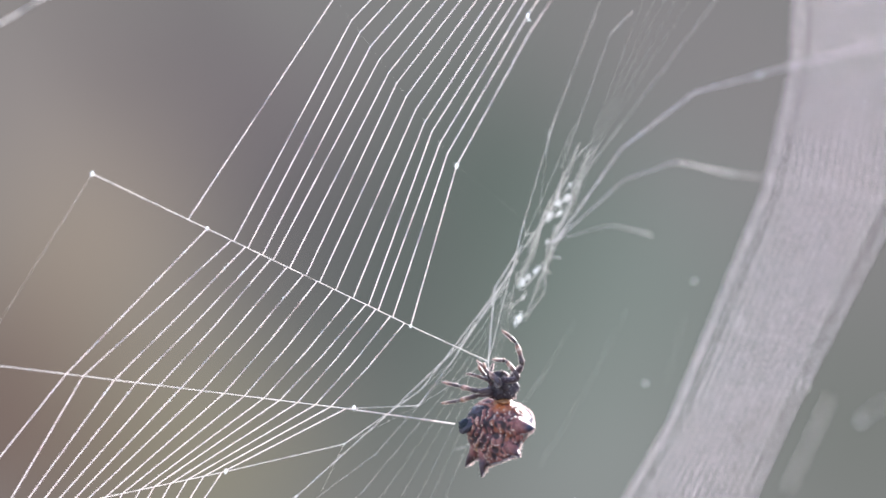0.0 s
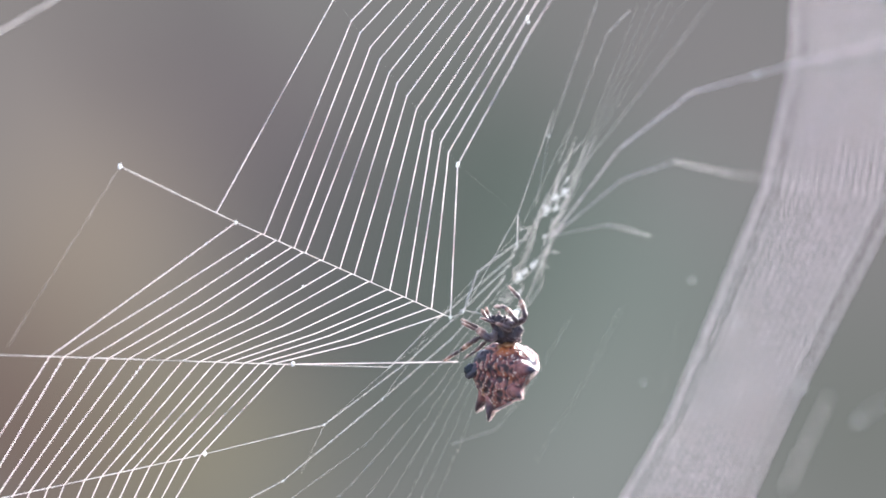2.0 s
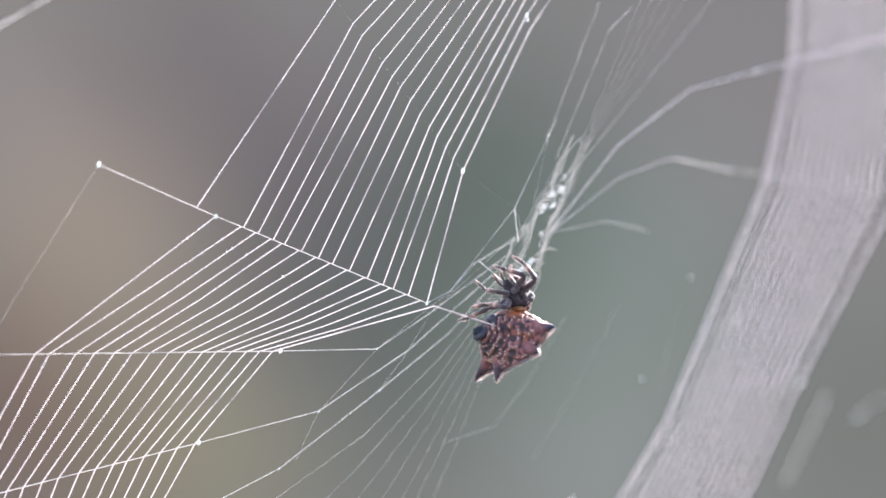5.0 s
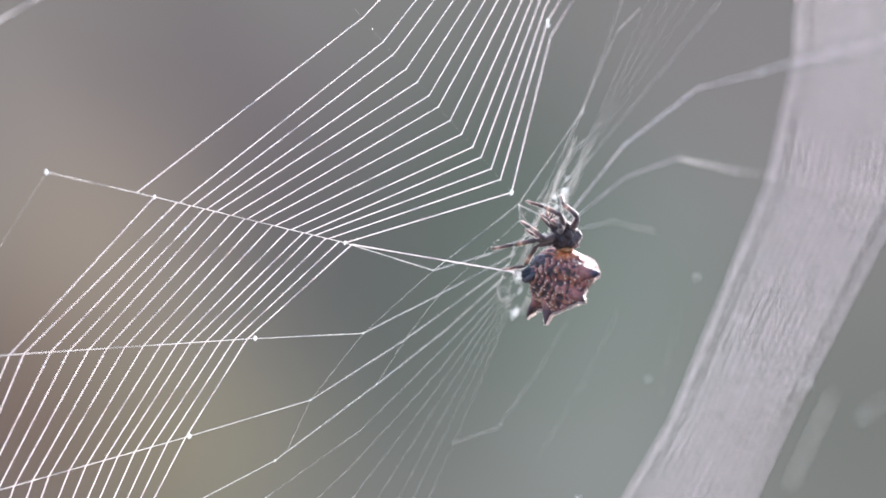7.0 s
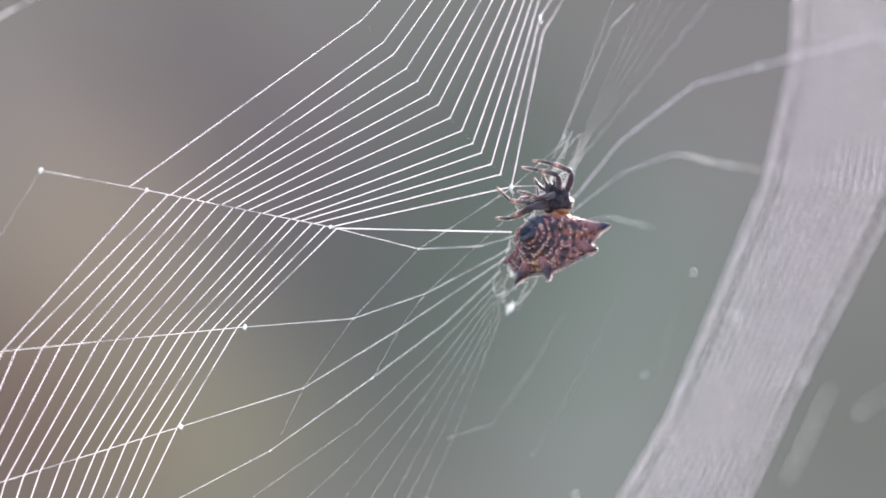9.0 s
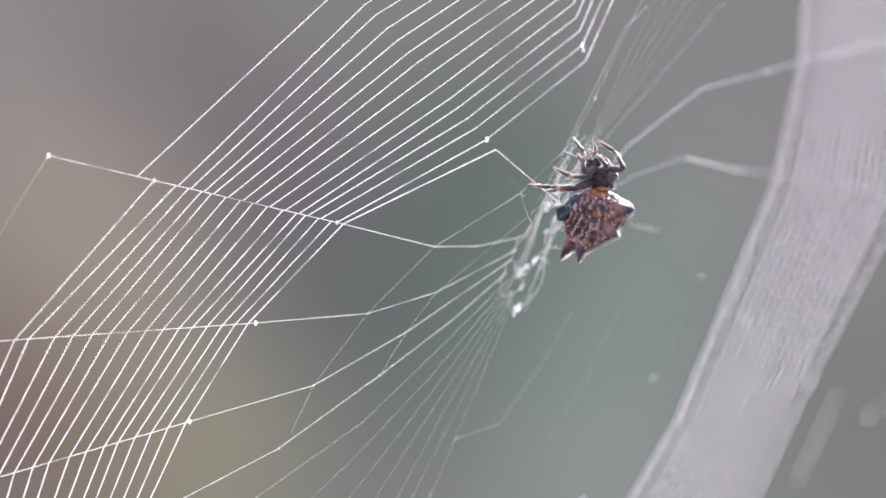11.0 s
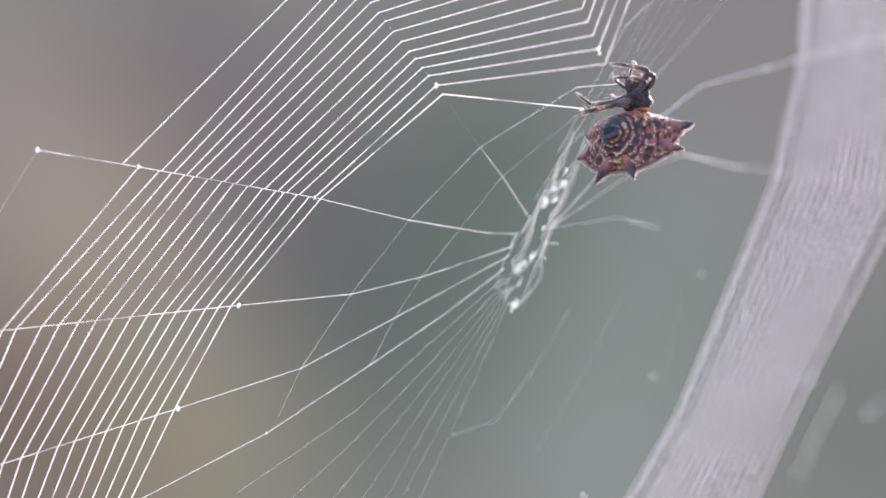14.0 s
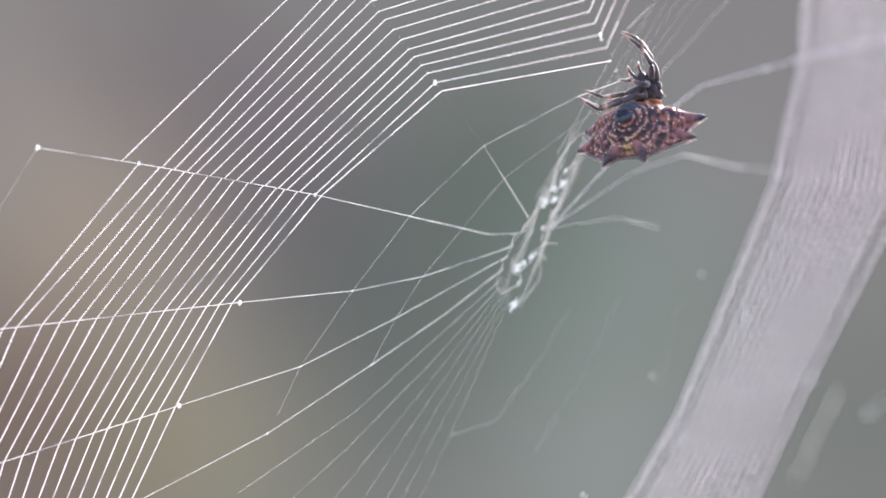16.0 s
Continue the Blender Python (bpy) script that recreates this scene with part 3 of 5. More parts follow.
# the turn that is being laid
strand("fresh_thread", ringB[14], handed([(0, SPIN), (4.2, ringA[14])]), 0.04 * MM, SILK_SPIRAL)
strand("fresh_thread", handed([(0, ringB[14]), (4.3, ringA[14])]), handed([(0, SPIN), (9.4, ringE[14])]), 0.04 * MM, SILK_SPIRAL)
strand("fresh_thread", handed([(0, ringB[14]), (4.3, ringA[14]), (9.5, ringE[14])]), SPIN, 0.04 * MM, SILK_SPIRAL)

# radials on the near side
HUB = {n: swayed(p, HUB_SWAY) for n, p in (("a", (5.12, 1.16)), ("b", (4.95, 0.30)), ("c", (4.60, -0.40)), ("d", (4.25, -1.30)), ("e", (6.04, 2.24)), ("low", (4.76, -3.36)), ("right", (7.64, 1.64)), ("top", (9.04, 6.04)))}
for a, b, w in ((A_OUT, A_0, 0.85), (A_0, A_13, 0.85), (A_13, A_J, 0.8), (A_J, A_K, 1.0), (A_K, HUB["a"], 0.85)):
    strand("radial_thread", a, b, R_RA * w, SILK_RADIAL)
B_OUT = Knot(lambda t: B_0.flat(t) + (B_0.flat(t) - B_14.flat(t)) * 0.3)
for a, b in ((B_OUT, B_0), (B_0, B_14), (B_14, B_J), (B_J, B_K), (B_K, HUB["b"])):
    strand("radial_thread", a, b, R_RA * (1.0 if a in (B_OUT, B_0) else 0.8), SILK_RADIAL)
for a, b in ((C_OUT, C_14), (C_14, C_J), (C_J, C_K), (C_K, HUB["c"])):
    strand("radial_thread", a, b, R_RA * (1.0 if a is C_OUT else 0.8), SILK_RADIAL)
D_REST = np.array((-12.48, -13.00))


def pulled(place, share):
    """A knot that follows radial 4 by a share of its pull."""
    return Knot(lambda t: np.array(place) + (D_J.flat(t) - D_REST) * share)


D_K = pulled((-5.12, -8.16), 0.72)
D_L = pulled((0.08, -4.60), 0.5)
for a, b in ((ringD[4], D_J), (D_J, D_K), (D_K, D_L), (D_L, HUB["d"])):
    strand("radial_thread", a, b, R_RA * 0.8, SILK_RADIAL)
E_OUT = Knot(lambda t: E_1.flat(t) + (E_1.flat(t) - E_13.flat(t)) * 0.4)
for a, b, r in ((E_OUT, E_1, 0.02), (E_1, E_13, 0.02), (E_13, E_J, 0.02), (E_J, E_K, 0.34), (E_K, HUB["e"], 0.6)):
    strand("radial_thread", a, b, R_RA * r, SILK_RADIAL)
# more radials fan out below
FAN = (((-6.24, -11.48), (-0.56, -6.32), (-14.56, -17.24)), ((-6.96, -14.20), (-1.04, -8.20), (-11.76, -18.56)), ((-6.96, -16.68), (-1.52, -10.04), (-8.96, -18.96)),
       ((-5.72, -17.68), (-1.16, -10.88), (-6.96, -19.56)), ((-4.04, -17.68), (-0.56, -11.48), (-5.36, -19.76)), ((-2.56, -16.96), (-0.28, -12.64), (-4.36, -19.76)), ((-1.32, -16.96), (0.56, -12.96), (-2.76, -19.76)))
for k, (outer, inner, edge) in enumerate(FAN):
    o, i = pulled(outer, 0.68 - 0.04 * k), pulled(inner, 0.5 - 0.02 * k)
    far = pulled(edge, 0.75 - 0.04 * k)
    root = between(HUB["d"], HUB["low"], 0.25 + 0.12 * k)
    for a, b in ((far, o), (o, i), (i, root)):
        strand("radial_thread", a, b, R_RA * (0.28, 0.23, 0.19, 0.18, 0.17, 0.15, 0.14)[k], SILK_RADIAL)
# left-over building spiral
AUX_TOP = track([(0, 8.04, 9.64), (4, 7.64, 9.84), (6.3, 9.04, 7.84), (7, 10.04, 10.04), (9, 8.64, 7.64), (11.3, 9.04, 7.40), (12, 10.04, 8.64), (12.5, 10.64, 10.04), (14.5, 8.88, 11.56), (15, 8.36, 11.44), (15.5, 8.24, 11.72), (16, 9.48, 10.76)])
AUX_LOW = beside(C_J, (-1.60, -3.40))
for a, b in ((AUX_TOP, E_J), (E_J, A_J), (A_J, B_J), (B_J, C_J), (C_J, AUX_LOW)):
    strand("building_thread", a, b, R_RA * (0.4 if E_J in (a, b) else 0.2), SILK_RADIAL)
STUB = track([(0, 5.28, 0.20), (1, 5.36, 0.00), (2, 5.24, -0.04), (3, 5.12, 0.00), (4, 4.72, 0.44), (6.3, 6.24, 0.50), (6.5, 6.24, 0.60), (7, 5.44, 1.96), (7.5, 5.16, 2.96), (8, 4.96, 3.20), (9, 5.00, 3.95), (11.3, 5.80, 3.70), (12.5, 3.40, 6.14), (14.5, 2.64, 7.28), (15.5, 2.52, 7.46), (16, 2.96, 7.20)], y=-4)
strand("loose_thread", E_J, STUB, R_RA * 0.85, SILK_RADIAL)
AUX2_TOP = beside(AUX_TOP, (1.20, -1.00))
for a, b in ((AUX2_TOP, E_K), (E_K, B_K), (B_K, C_K), (C_K, D_K)):
    strand("building_thread", a, b, R_RA * 0.2, SILK_RADIAL)
# a stray thread hangs from the outer knot
strand("stray_thread", A_OUT, beside(A_OUT, (-8.00, -12.80)), R_RA * 0.2, SILK_RADIAL)
strand("stray_thread", track([(0, -33.76, 14.52), (1.5, -33.76, 13.96), (3.5, -33.76, 14.12), (7, -33.76, 14.76), (9, -33.76, 15.10), (11.3, -33.76, 18.20), (16, -33.76, 18.40)], y=-22), track([(0, -24.96, 19.64), (1.5, -23.96, 19.64), (3.5, -24.16, 19.64), (7, -25.36, 19.64), (9, -25.44, 19.64), (11.3, -27.00, 22.20), (16, -27.00, 22.40)], y=-24), R_RA * 1.7, SILK_RADIAL)

# the far side, beyond the hub
far = lambda x, z: swayed((x, z), FAR_SWAY)
RAD_A = [far(*(13.04, 7.64)), far(*(18.24, 11.64)), far(*(22.84, 12.88)), far(*(24.92, 13.48)), far(*(36.64, 16.32))]
RAD_B = [far(*(13.24, 5.44)), far(*(16.92, 6.76)), far(*(20.64, 5.92)), far(*(23.36, 5.56)), far(*(35.04, 3.84))]
RAD_C = [far(*(12.24, 2.28)), far(*(15.24, 1.56))]
for chain, w in (([HUB["right"]] + RAD_A, (0.95, 1.4, 1.6, 1.8, 1.9)), ([HUB["right"]] + RAD_B, (0.7, 0.9, 0.75, 0.45, 0.5)), ([between(HUB["right"], HUB["a"], 0.3)] + RAD_C, (0.5, 0.35))):
    for k, (a, b) in enumerate(zip(chain, chain[1:])):
        strand("radial_thread", a, b, R_RA * w[k], SILK_FAR)
BAND = [0.0, 0.04] + [0.115 + 0.0598 * k for k in range(14)] + [1.0]
BAND_ENDS = [((25.6, 19.24), (34.56, 19.24), 24), ((25.28, 13.48), (34.24, 15.6), 23), ((23.36, 4.92), (32.6, 3.84), 19.3), ((16.48, -11.76), (25.92, -9.56), 15), ((11.76, -19.76), (21.52, -19.76), 14.5)]
for k, f in enumerate(BAND):
    jog = 0.02 * noise.noise((k * 1.7, 0.3, 0))
    thick = (1.5 if k == 0 else 1.65 if k == 16 else 1.15 if k == 1 else 1.48 + 0.25 * noise.noise((k * 2.3, 4.1, 0))) * R_SP
    knots = []
    for n, ((x0, z0), (x1, z1), y) in enumerate(BAND_ENDS):
        g = f - (0.0, 0.0, 0.0, 0.02, 0.045)[n] if k == 16 else f
        at = far(x0 + (x1 - x0) * g + jog, z0 + (z1 - z0) * g)
        at.y = y
        knots.append(at)
    for a, b, w in zip(knots, knots[1:], (1.0, 1.0, 0.95, 0.82)):
        strand("spiral_thread", a, b, thick * w, SILK_FAR)
for p, q, r in (((27.84, -9.88), (24.84, -16.36), 1.3), ((31.32, -10.52), (29.84, -11.60), 1.1), ((32.64, -9.96), (31.32, -10.52), 1.1)):
    strand("stray_thread", far(*p), far(*q), R_RA * r, SILK_RADIAL)
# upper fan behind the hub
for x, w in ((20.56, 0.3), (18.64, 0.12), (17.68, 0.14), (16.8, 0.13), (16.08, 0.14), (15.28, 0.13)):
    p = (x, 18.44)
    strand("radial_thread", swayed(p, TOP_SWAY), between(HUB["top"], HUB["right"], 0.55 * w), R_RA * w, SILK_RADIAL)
strand("radial_thread", TOP_U, MID_U, R_RA * 0.28, SILK_RADIAL)
strand("radial_thread", MID_U, swayed((6.44, 3.64), HUB_SWAY), R_RA * 0.24, SILK_RADIAL)
HELD = track([(0, 3.20, -7.96), (0.5, 2.92, -6.52), (1, 2.08, -5.36), (1.5, 1.36, -4.64), (3.5, 0.88, -3.56), (4, 0.64, -3.32), (6.3, 5.36, 2.76), (7, 5.32, 3.16), (9, 4.84, 4.44), (11.3, 9.04, 7.40), (12, 10.04, 8.64), (12.5, 10.64, 10.04), (14.5, 8.88, 11.56), (15, 8.36, 11.44), (15.5, 8.24, 11.72), (16, 9.48, 10.76)], y=-4)
MOUTH = Knot(lambda t: glide(WAIST, t) + np.array((-0.88, 1.68)), -7.0)
strand("held_thread", HELD, MOUTH, R_RA * 0.85, SILK_RADIAL)
strand("building_thread", swayed((14.44, 17.32), TOP_SWAY), swayed((12.84, 15.72), TOP_SWAY), R_RA * 0.6, SILK_RADIAL)
strand("building_thread", swayed((12.84, 15.72), TOP_SWAY), swayed((8.04, 6.84), HUB_SWAY), R_RA * 0.26, SILK_RADIAL)
strand("stray_thread", swayed((0.48, -13.12), HUB_SWAY), swayed((3.68, -12.04), HUB_SWAY), R_RA * 0.4, SILK_RADIAL)
strand("stray_thread", swayed((3.68, -12.04), HUB_SWAY), swayed((6.64, -7.96), HUB_SWAY), R_RA * 0.22, SILK_RADIAL)
strand("stray_thread", swayed((6.64, -7.96), HUB_SWAY), swayed((8.84, -4.16), HUB_SWAY), R_RA * 0.14, SILK_RADIAL)
for p, q, w in (((12.56, -3.24), (9.72, -9.0), 0.09), ((9.72, -9.0), (6.44, -14.32), 0.1), ((16.8, -3.4), (15.2, -9.6), 0.08)):
    strand("stray_thread", swayed(p, HUB_SWAY), swayed(q, HUB_SWAY), R_RA * w, SILK_RADIAL)


# ---- knots, tufts and the hub ----
def blob(name, centre, half, mat, rough, sub, parent, label=""):
    """An uneven lump, mm."""
    bm = bmesh.new()
    bmesh.ops.create_icosphere(bm, subdivisions=sub, radius=1.0)
    for v in bm.verts:
        d = v.co.copy()
        k = 1 + rough * noise.noise(d * 2.3 + Vector(centre) * 3) + rough * 0.5 * noise.noise(d * 6 + Vector(centre))
        v.co = (Vector(centre) + Vector((d.x * half[0], d.y * half[1], d.z * half[2])) * k) * MM
    me = bpy.data.meshes.new(name)
    bm.to_mesh(me)
    bm.free()
    me.shade_smooth()
    me.materials.append(mat)
    ob = new(name, me)
    ob.parent = parent
    return tagged(ob, label) if label else ob


KNOTS = []


def knot(at, r):
    ob = blob("knot", (0, 0, 0), (r * 0.75, r * 0.75, r * 1.15), SILK_TUFT, 0.5, 2, web)
    KNOTS.append((ob, at))


for at, r in ((A_OUT, 0.17), (A_0, 0.14), (A_13, 0.13), (beside(B_14, (0.56, 0.04)), 0.17), (beside(C_14, (0.28, 0.08)), 0.17), (E_13, 0.18), (F_12, 0.16), (beside(F_12, (0.08, -0.32)), 0.11),
              (D_J, 0.08), (D_K, 0.07), (C_J, 0.07), (B_J, 0.07), (A_J, 0.06), (A_K, 0.06), (MID_U, 0.08)):
    knot(at, r)
for outer, inner, edge in FAN:
    knot(pulled(outer, 0.68 - 0.04 * FAN.index((outer, inner, edge))), 0.032)
    knot(pulled(inner, 0.5 - 0.02 * FAN.index((outer, inner, edge))), 0.028)
for p, r in (((22.84, 12.88), 0.2), ((20.84, 5.88), 0.12), ((18.20, -1.68), 0.12), ((14.76, -8.88), 0.12), ((16.92, -13.24), 0.1), ((21.32, -4.68), 0.15), ((25.96, -9.16), 0.22), ((30.04, -11.60), 0.18), ((9.84, -17.40), 0.17)):
    drop = far(*p)
    drop.y *= 0.72 if p[1] < 0 else 1.0
    knot(drop, r * 0.8)

for k, f in ((1, 0.09), (1, 0.05), (2, 0.07), (2, 0.1), (3, 0.08), (5, 0.06), (5, 0.1)):
    knot(between(ringB[k], ringC[k], f), 0.085)
for k, f in ((0, 0.16), (1, 0.1), (2, 0.13), (2, 0.16), (3, 0.14), (6, 0.2)):
    knot(between(low_A[k], ringB[k], f), 0.075)
for k in range(1, 13):
    knot(ringE[k], 0.06)
HUB_REST = to_space(*(6.24, 0.04), 0)


def hub_curve(stops, r, wobble=0.1):
    """A smooth thread through stops (mm) in the hub's own space."""
    pts, n = [], 10
    for k in range(len(stops) - 1):
        p = [np.array(stops[min(max(k + j, 0), len(stops) - 1)]) for j in (-1, 0, 1, 2)]
        for j in range(n):
            u = j / n
            q = 0.5 * (2 * p[1] + (p[2] - p[0]) * u + (2 * p[0] - 5 * p[1] + 4 * p[2] - p[3]) * u * u + (3 * p[1] - p[0] - 3 * p[2] + p[3]) * u**3)
            v = noise.noise_vector((q[0] * 2.1, q[1] * 2.1, r * 40)) * wobble
            pts.append(to_space(q[0] + v.x, q[1] + v.y, depth(q[0], q[1]) + v.z * 2) - HUB_REST)
    return pts, [r * 0.84 * MM * (1 + 0.3 * noise.noise((k * 0.35, r * 90, stops[0][0]))) for k in range(len(pts))]


hub_paths = [hub_curve([(9.12, 6.24), (8.04, 4.84), (6.84, 3.16), (5.92, 2.04), (4.84, 0.36), (4.08, -1.16), (3.72, -2.36), (4.16, -3.04), (4.84, -2.84)], 0.0136),
             hub_curve([(8.96, 5.64), (8.24, 3.64), (7.52, 2.04), (7.12, 0.44), (6.84, -0.56), (6.88, -1.56), (6.44, -2.56), (5.64, -3.48), (4.96, -3.96)], 0.0170),
             hub_curve([(9.84, 8.36), (8.84, 7.32), (8.04, 6.04), (7.64, 4.64), (7.12, 3.40)], 0.0170),
             hub_curve([(9.92, 8.04), (9.52, 6.64), (8.96, 5.24), (8.24, 3.84), (7.76, 3.40)], 0.0136)]
hub_paths += [hub_curve([(4.84, -0.56), (4.88, -1.24), (5.44, -1.40), (6.08, -0.84), (6.56, -0.28), (7.28, -0.68)], 0.0238),
             hub_curve([(6.84, 3.84), (7.12, 3.32), (7.76, 3.56), (8.04, 4.24), (8.44, 4.92)], 0.0238),
             hub_curve([(5.36, -1.56), (5.44, -2.24), (4.88, -2.68), (4.24, -2.84)], 0.0170), hub_curve([(6.04, 2.24), (5.64, 1.44), (5.12, 1.16), (4.64, 0.04)], 0.0197),
             hub_curve([(7.64, 2.76), (7.36, 1.96), (7.12, 1.44), (6.88, 0.52)], 0.0197), hub_curve([(6.24, -0.36), (7.24, 0.52), (8.04, 0.44)], 0.0218)]
ends = [(9.84, 8.36), (8.84, 6.04), (8.04, 4.24), (7.12, 2.44), (6.44, 0.44), (5.64, -1.56), (4.84, -3.96)]
for k in range(7):
    first, side = random.randint(0, 2), (0.75, -0.7)[k % 2]
    stops = [(p[0] + side * 0.8 + random.gauss(0, 0.15), p[1] - side * 0.4 + random.gauss(0, 0.2)) for p in ends[first:random.randint(first + 3, 7)]]
    hub_paths.append(hub_curve(stops, random.uniform(0.006, 0.012), 0.08))
wisps = []
for k in range(24):
    lo, hi = sorted((random.randint(0, 6), random.randint(0, 6)))
    if hi - lo > 1:
        shift = random.gauss((0.64, -0.66)[k % 2], 0.2)
        wisps.append(hub_curve([(x + shift * 0.9, z - shift * 0.4) for x, z in ends[lo:hi + 1]], random.uniform(0.003, 0.006), 0.06))
hub = mesh_ob("hub", *tubes(hub_paths[:1], 6), SILK_RADIAL, web, "narrow open hub of looped silk")
for path in hub_paths[1:]:
    mesh_ob("hub_loop", *tubes([path], 6), SILK_RADIAL, hub)
tagged(mesh_ob("wisps", *tubes(wisps, 5), SILK_RADIAL, hub, "fine parallel wisps of silk"), kind="stuff")
for p, r, n in (((7.16, 3.40), 5.5, 24), ((7.76, 4.32), 5, 18), ((8.40, 4.70), 6, 24), ((7.84, 3.56), 4, 14), ((7.0, 1.60), 3, 8), ((5.24, -1.30), 6, 26), ((5.7, -0.9), 4.5, 14), ((6.24, -0.40), 5.5, 22), ((5.00, -3.84), 6.5, 28), ((5.32, -2.32), 3, 8), ((8.64, 5.64), 3, 7)):
    paths = []
    c = to_space(*p, depth(*p)) - HUB_REST
    for j in range(n):
        a = (Vector((random.gauss(0, 1), random.gauss(0, 1), random.gauss(0, 1))) * 0.011 + Vector((0.45, 0.0, 0.9)) * random.gauss(0, 0.024)) * r * MM
        w = Vector((random.gauss(0, 1), random.gauss(0, 1), random.gauss(0.4, 1))) * r * 0.024 * MM
        e = Vector((random.gauss(0, 1), random.gauss(0, 1), random.gauss(0, 1))) * r * 0.016 * MM
        paths.append(([c + a + w * s + e * (s * s - 0.25) * 4 for s in (-0.5, -0.25, 0, 0.25, 0.5)], [0.009 * MM, 0.022 * MM, 0.028 * MM, 0.022 * MM, 0.009 * MM]))
    mesh_ob("silk_tuft", *tubes(paths, 5), SILK_TUFT, hub, "fluffy white silk tuft")


# ---- the spider ----
spider = tagged(new("spider"), "spiny orb-weaver spider, rust-brown abdomen with six dark spines", "spider")
# the abdomen's own axes in the spider's space: across, forwards, and out through the belly
ACROSS = Vector((0.881, -0.470, -0.050)).normalized()
FORWARD = Vector((0.35, 0.62, 0.70))
FORWARD = (FORWARD - ACROSS * FORWARD.dot(ACROSS)).normalized()
BELLY = ACROSS.cross(FORWARD)
PLATE = Vector((-0.585, -0.04, -3.25))
BODY = Matrix.Translation(PLATE * MM) @ Matrix((ACROSS, FORWARD, BELLY)).transposed().to_4x4()
APEX = Vector((0.2, -0.66, 2.75))       # foot of the spinnerets
MID = Vector((0.0, 0.25, 0.0))          # middle of the back plate
# tips of the six spines, how much of each is drawn out of the shell, its width there and how far its cone is sunk
SPINES = [("front", (4.83, 2.06, 0.41), 0.45, 1.05, 0.7), ("middle", (4.75, -0.06, -0.02), 0.42, 0.85, 0.7), ("rear", (1.76, -2.82, 0.0), 0.15, 1.12, 0.95),
          ("rear", (-1.64, -2.95, 0.06), 0.15, 1.12, 0.95), ("middle", (-4.75, -0.02, 0.05), 0.42, 0.85, 0.7), ("front", (-4.83, 2.1, 0.4), 0.45, 1.05, 0.7)]


def plate_oval(w):
    """The plain outline of the back plate, as a distance from its middle."""
    e, f = (3.2, 2.5) if math.sin(w) > 0 else (2.4, 1.95)
    return 1.0 / (abs(math.cos(w) / 3.45) ** e + abs(math.sin(w) / f) ** e) ** (1 / e)


def rim(w):
    """A point on the plate's rim, drawn out towards the spines."""
    r, z = plate_oval(w), 0.0
    out = 0.0
    for _, tip, share, wide, _ in SPINES:
        q = Vector(tip) - MID
        a = math.atan2(q.y, q.x)
        off = abs((w - a + math.pi) % (2 * math.pi) - math.pi)
        reach = math.hypot(q.x, q.y)
        more = max(reach * share + plate_oval(a) * (1 - share) - plate_oval(a), 0)
        k = math.exp(-(off * reach / (wide * 1.0)) ** 2)
        if more * k > out:
            out = more * k
        z += tip[2] * k
    return MID + Vector((math.cos(w) * (r + out), math.sin(w) * (r + out), z))


def shell_point(w, s):
    """A point of the shell, mm: s from 0 at the belly's apex over 1 at the rim to 2 at the middle of the back."""
    e = rim(w)
    if s <= 1:
        q = APEX + (e - APEX) * s
        front = max(math.sin(w), 0.0)
        p = 1.12 + 1.7 * front ** 1.2
        h = (1 - min(s, 1) ** p) ** (1 / p)
        return Vector((q.x, q.y, e.z + (APEX.z - e.z) * h + 0.05 * s))
    u = 2 - s
    q = MID + (e - MID) * math.sin(u * math.pi / 2)
    low = 0.38 * math.cos(u * math.pi / 2) ** 0.8 + 0.75 * max(math.sin(w), 0.0) * math.sin(math.pi * u)
    return Vector((q.x, q.y, e.z * u + 0.05 * u - low))


def shell_normal(w, s):
    a, b = shell_point(w + 0.02, s) - shell_point(w - 0.02, s), shell_point(w, min(s + 0.02, 1.98)) - shell_point(w, max(s - 0.02, 0.02))
    return b.cross(a).normalized()


PITS = [(a, b) for a, b in ((0.05, 0.62), (-0.25, 0.5), (-0.3, 0.78), (-0.62, 0.6), (-0.75, 0.4), (-1.0, 0.72), (-1.35, 0.5), (-1.75, 0.66), (-2.1, 0.45), (-2.4, 0.74), (-2.75, 0.6), (-3.0, 0.8), (0.3, 0.45), (-0.1, 0.9), (-0.5, 0.88), (-2.9, 0.4), (0.3, 0.74))]
PIT_AT = [shell_point(a, b) for a, b in PITS]


def shell_relief(p, s):
    """Height of the shell's rings and pits, from -1 to 1: rings round the spinnerets, breaking up towards the rim."""
    if s > 1.04:
        return 0.3 * noise.noise(p * 2.2)
    far_off = (p - APEX).length
    wave = 0.95 * math.sin(far_off * 12.6 + 2.4 * noise.noise(p * 0.9) + 1.6 * noise.noise(p * 2.7))
    broken = noise.noise(p * 3.4) * 1.7
    k = min(max((far_off - 1.7) / 1.4, 0), 1)
    wave = wave * (1 - 0.75 * k) + broken * (0.32 + 0.7 * k)
    for q in PIT_AT:
        d = (p - q).length
        if d < 0.3:
            k = 1 - (d / 0.3) ** 2
            return wave * (1 - k) - 1.3 * k
    return max(-1.0, min(1.0, wave))


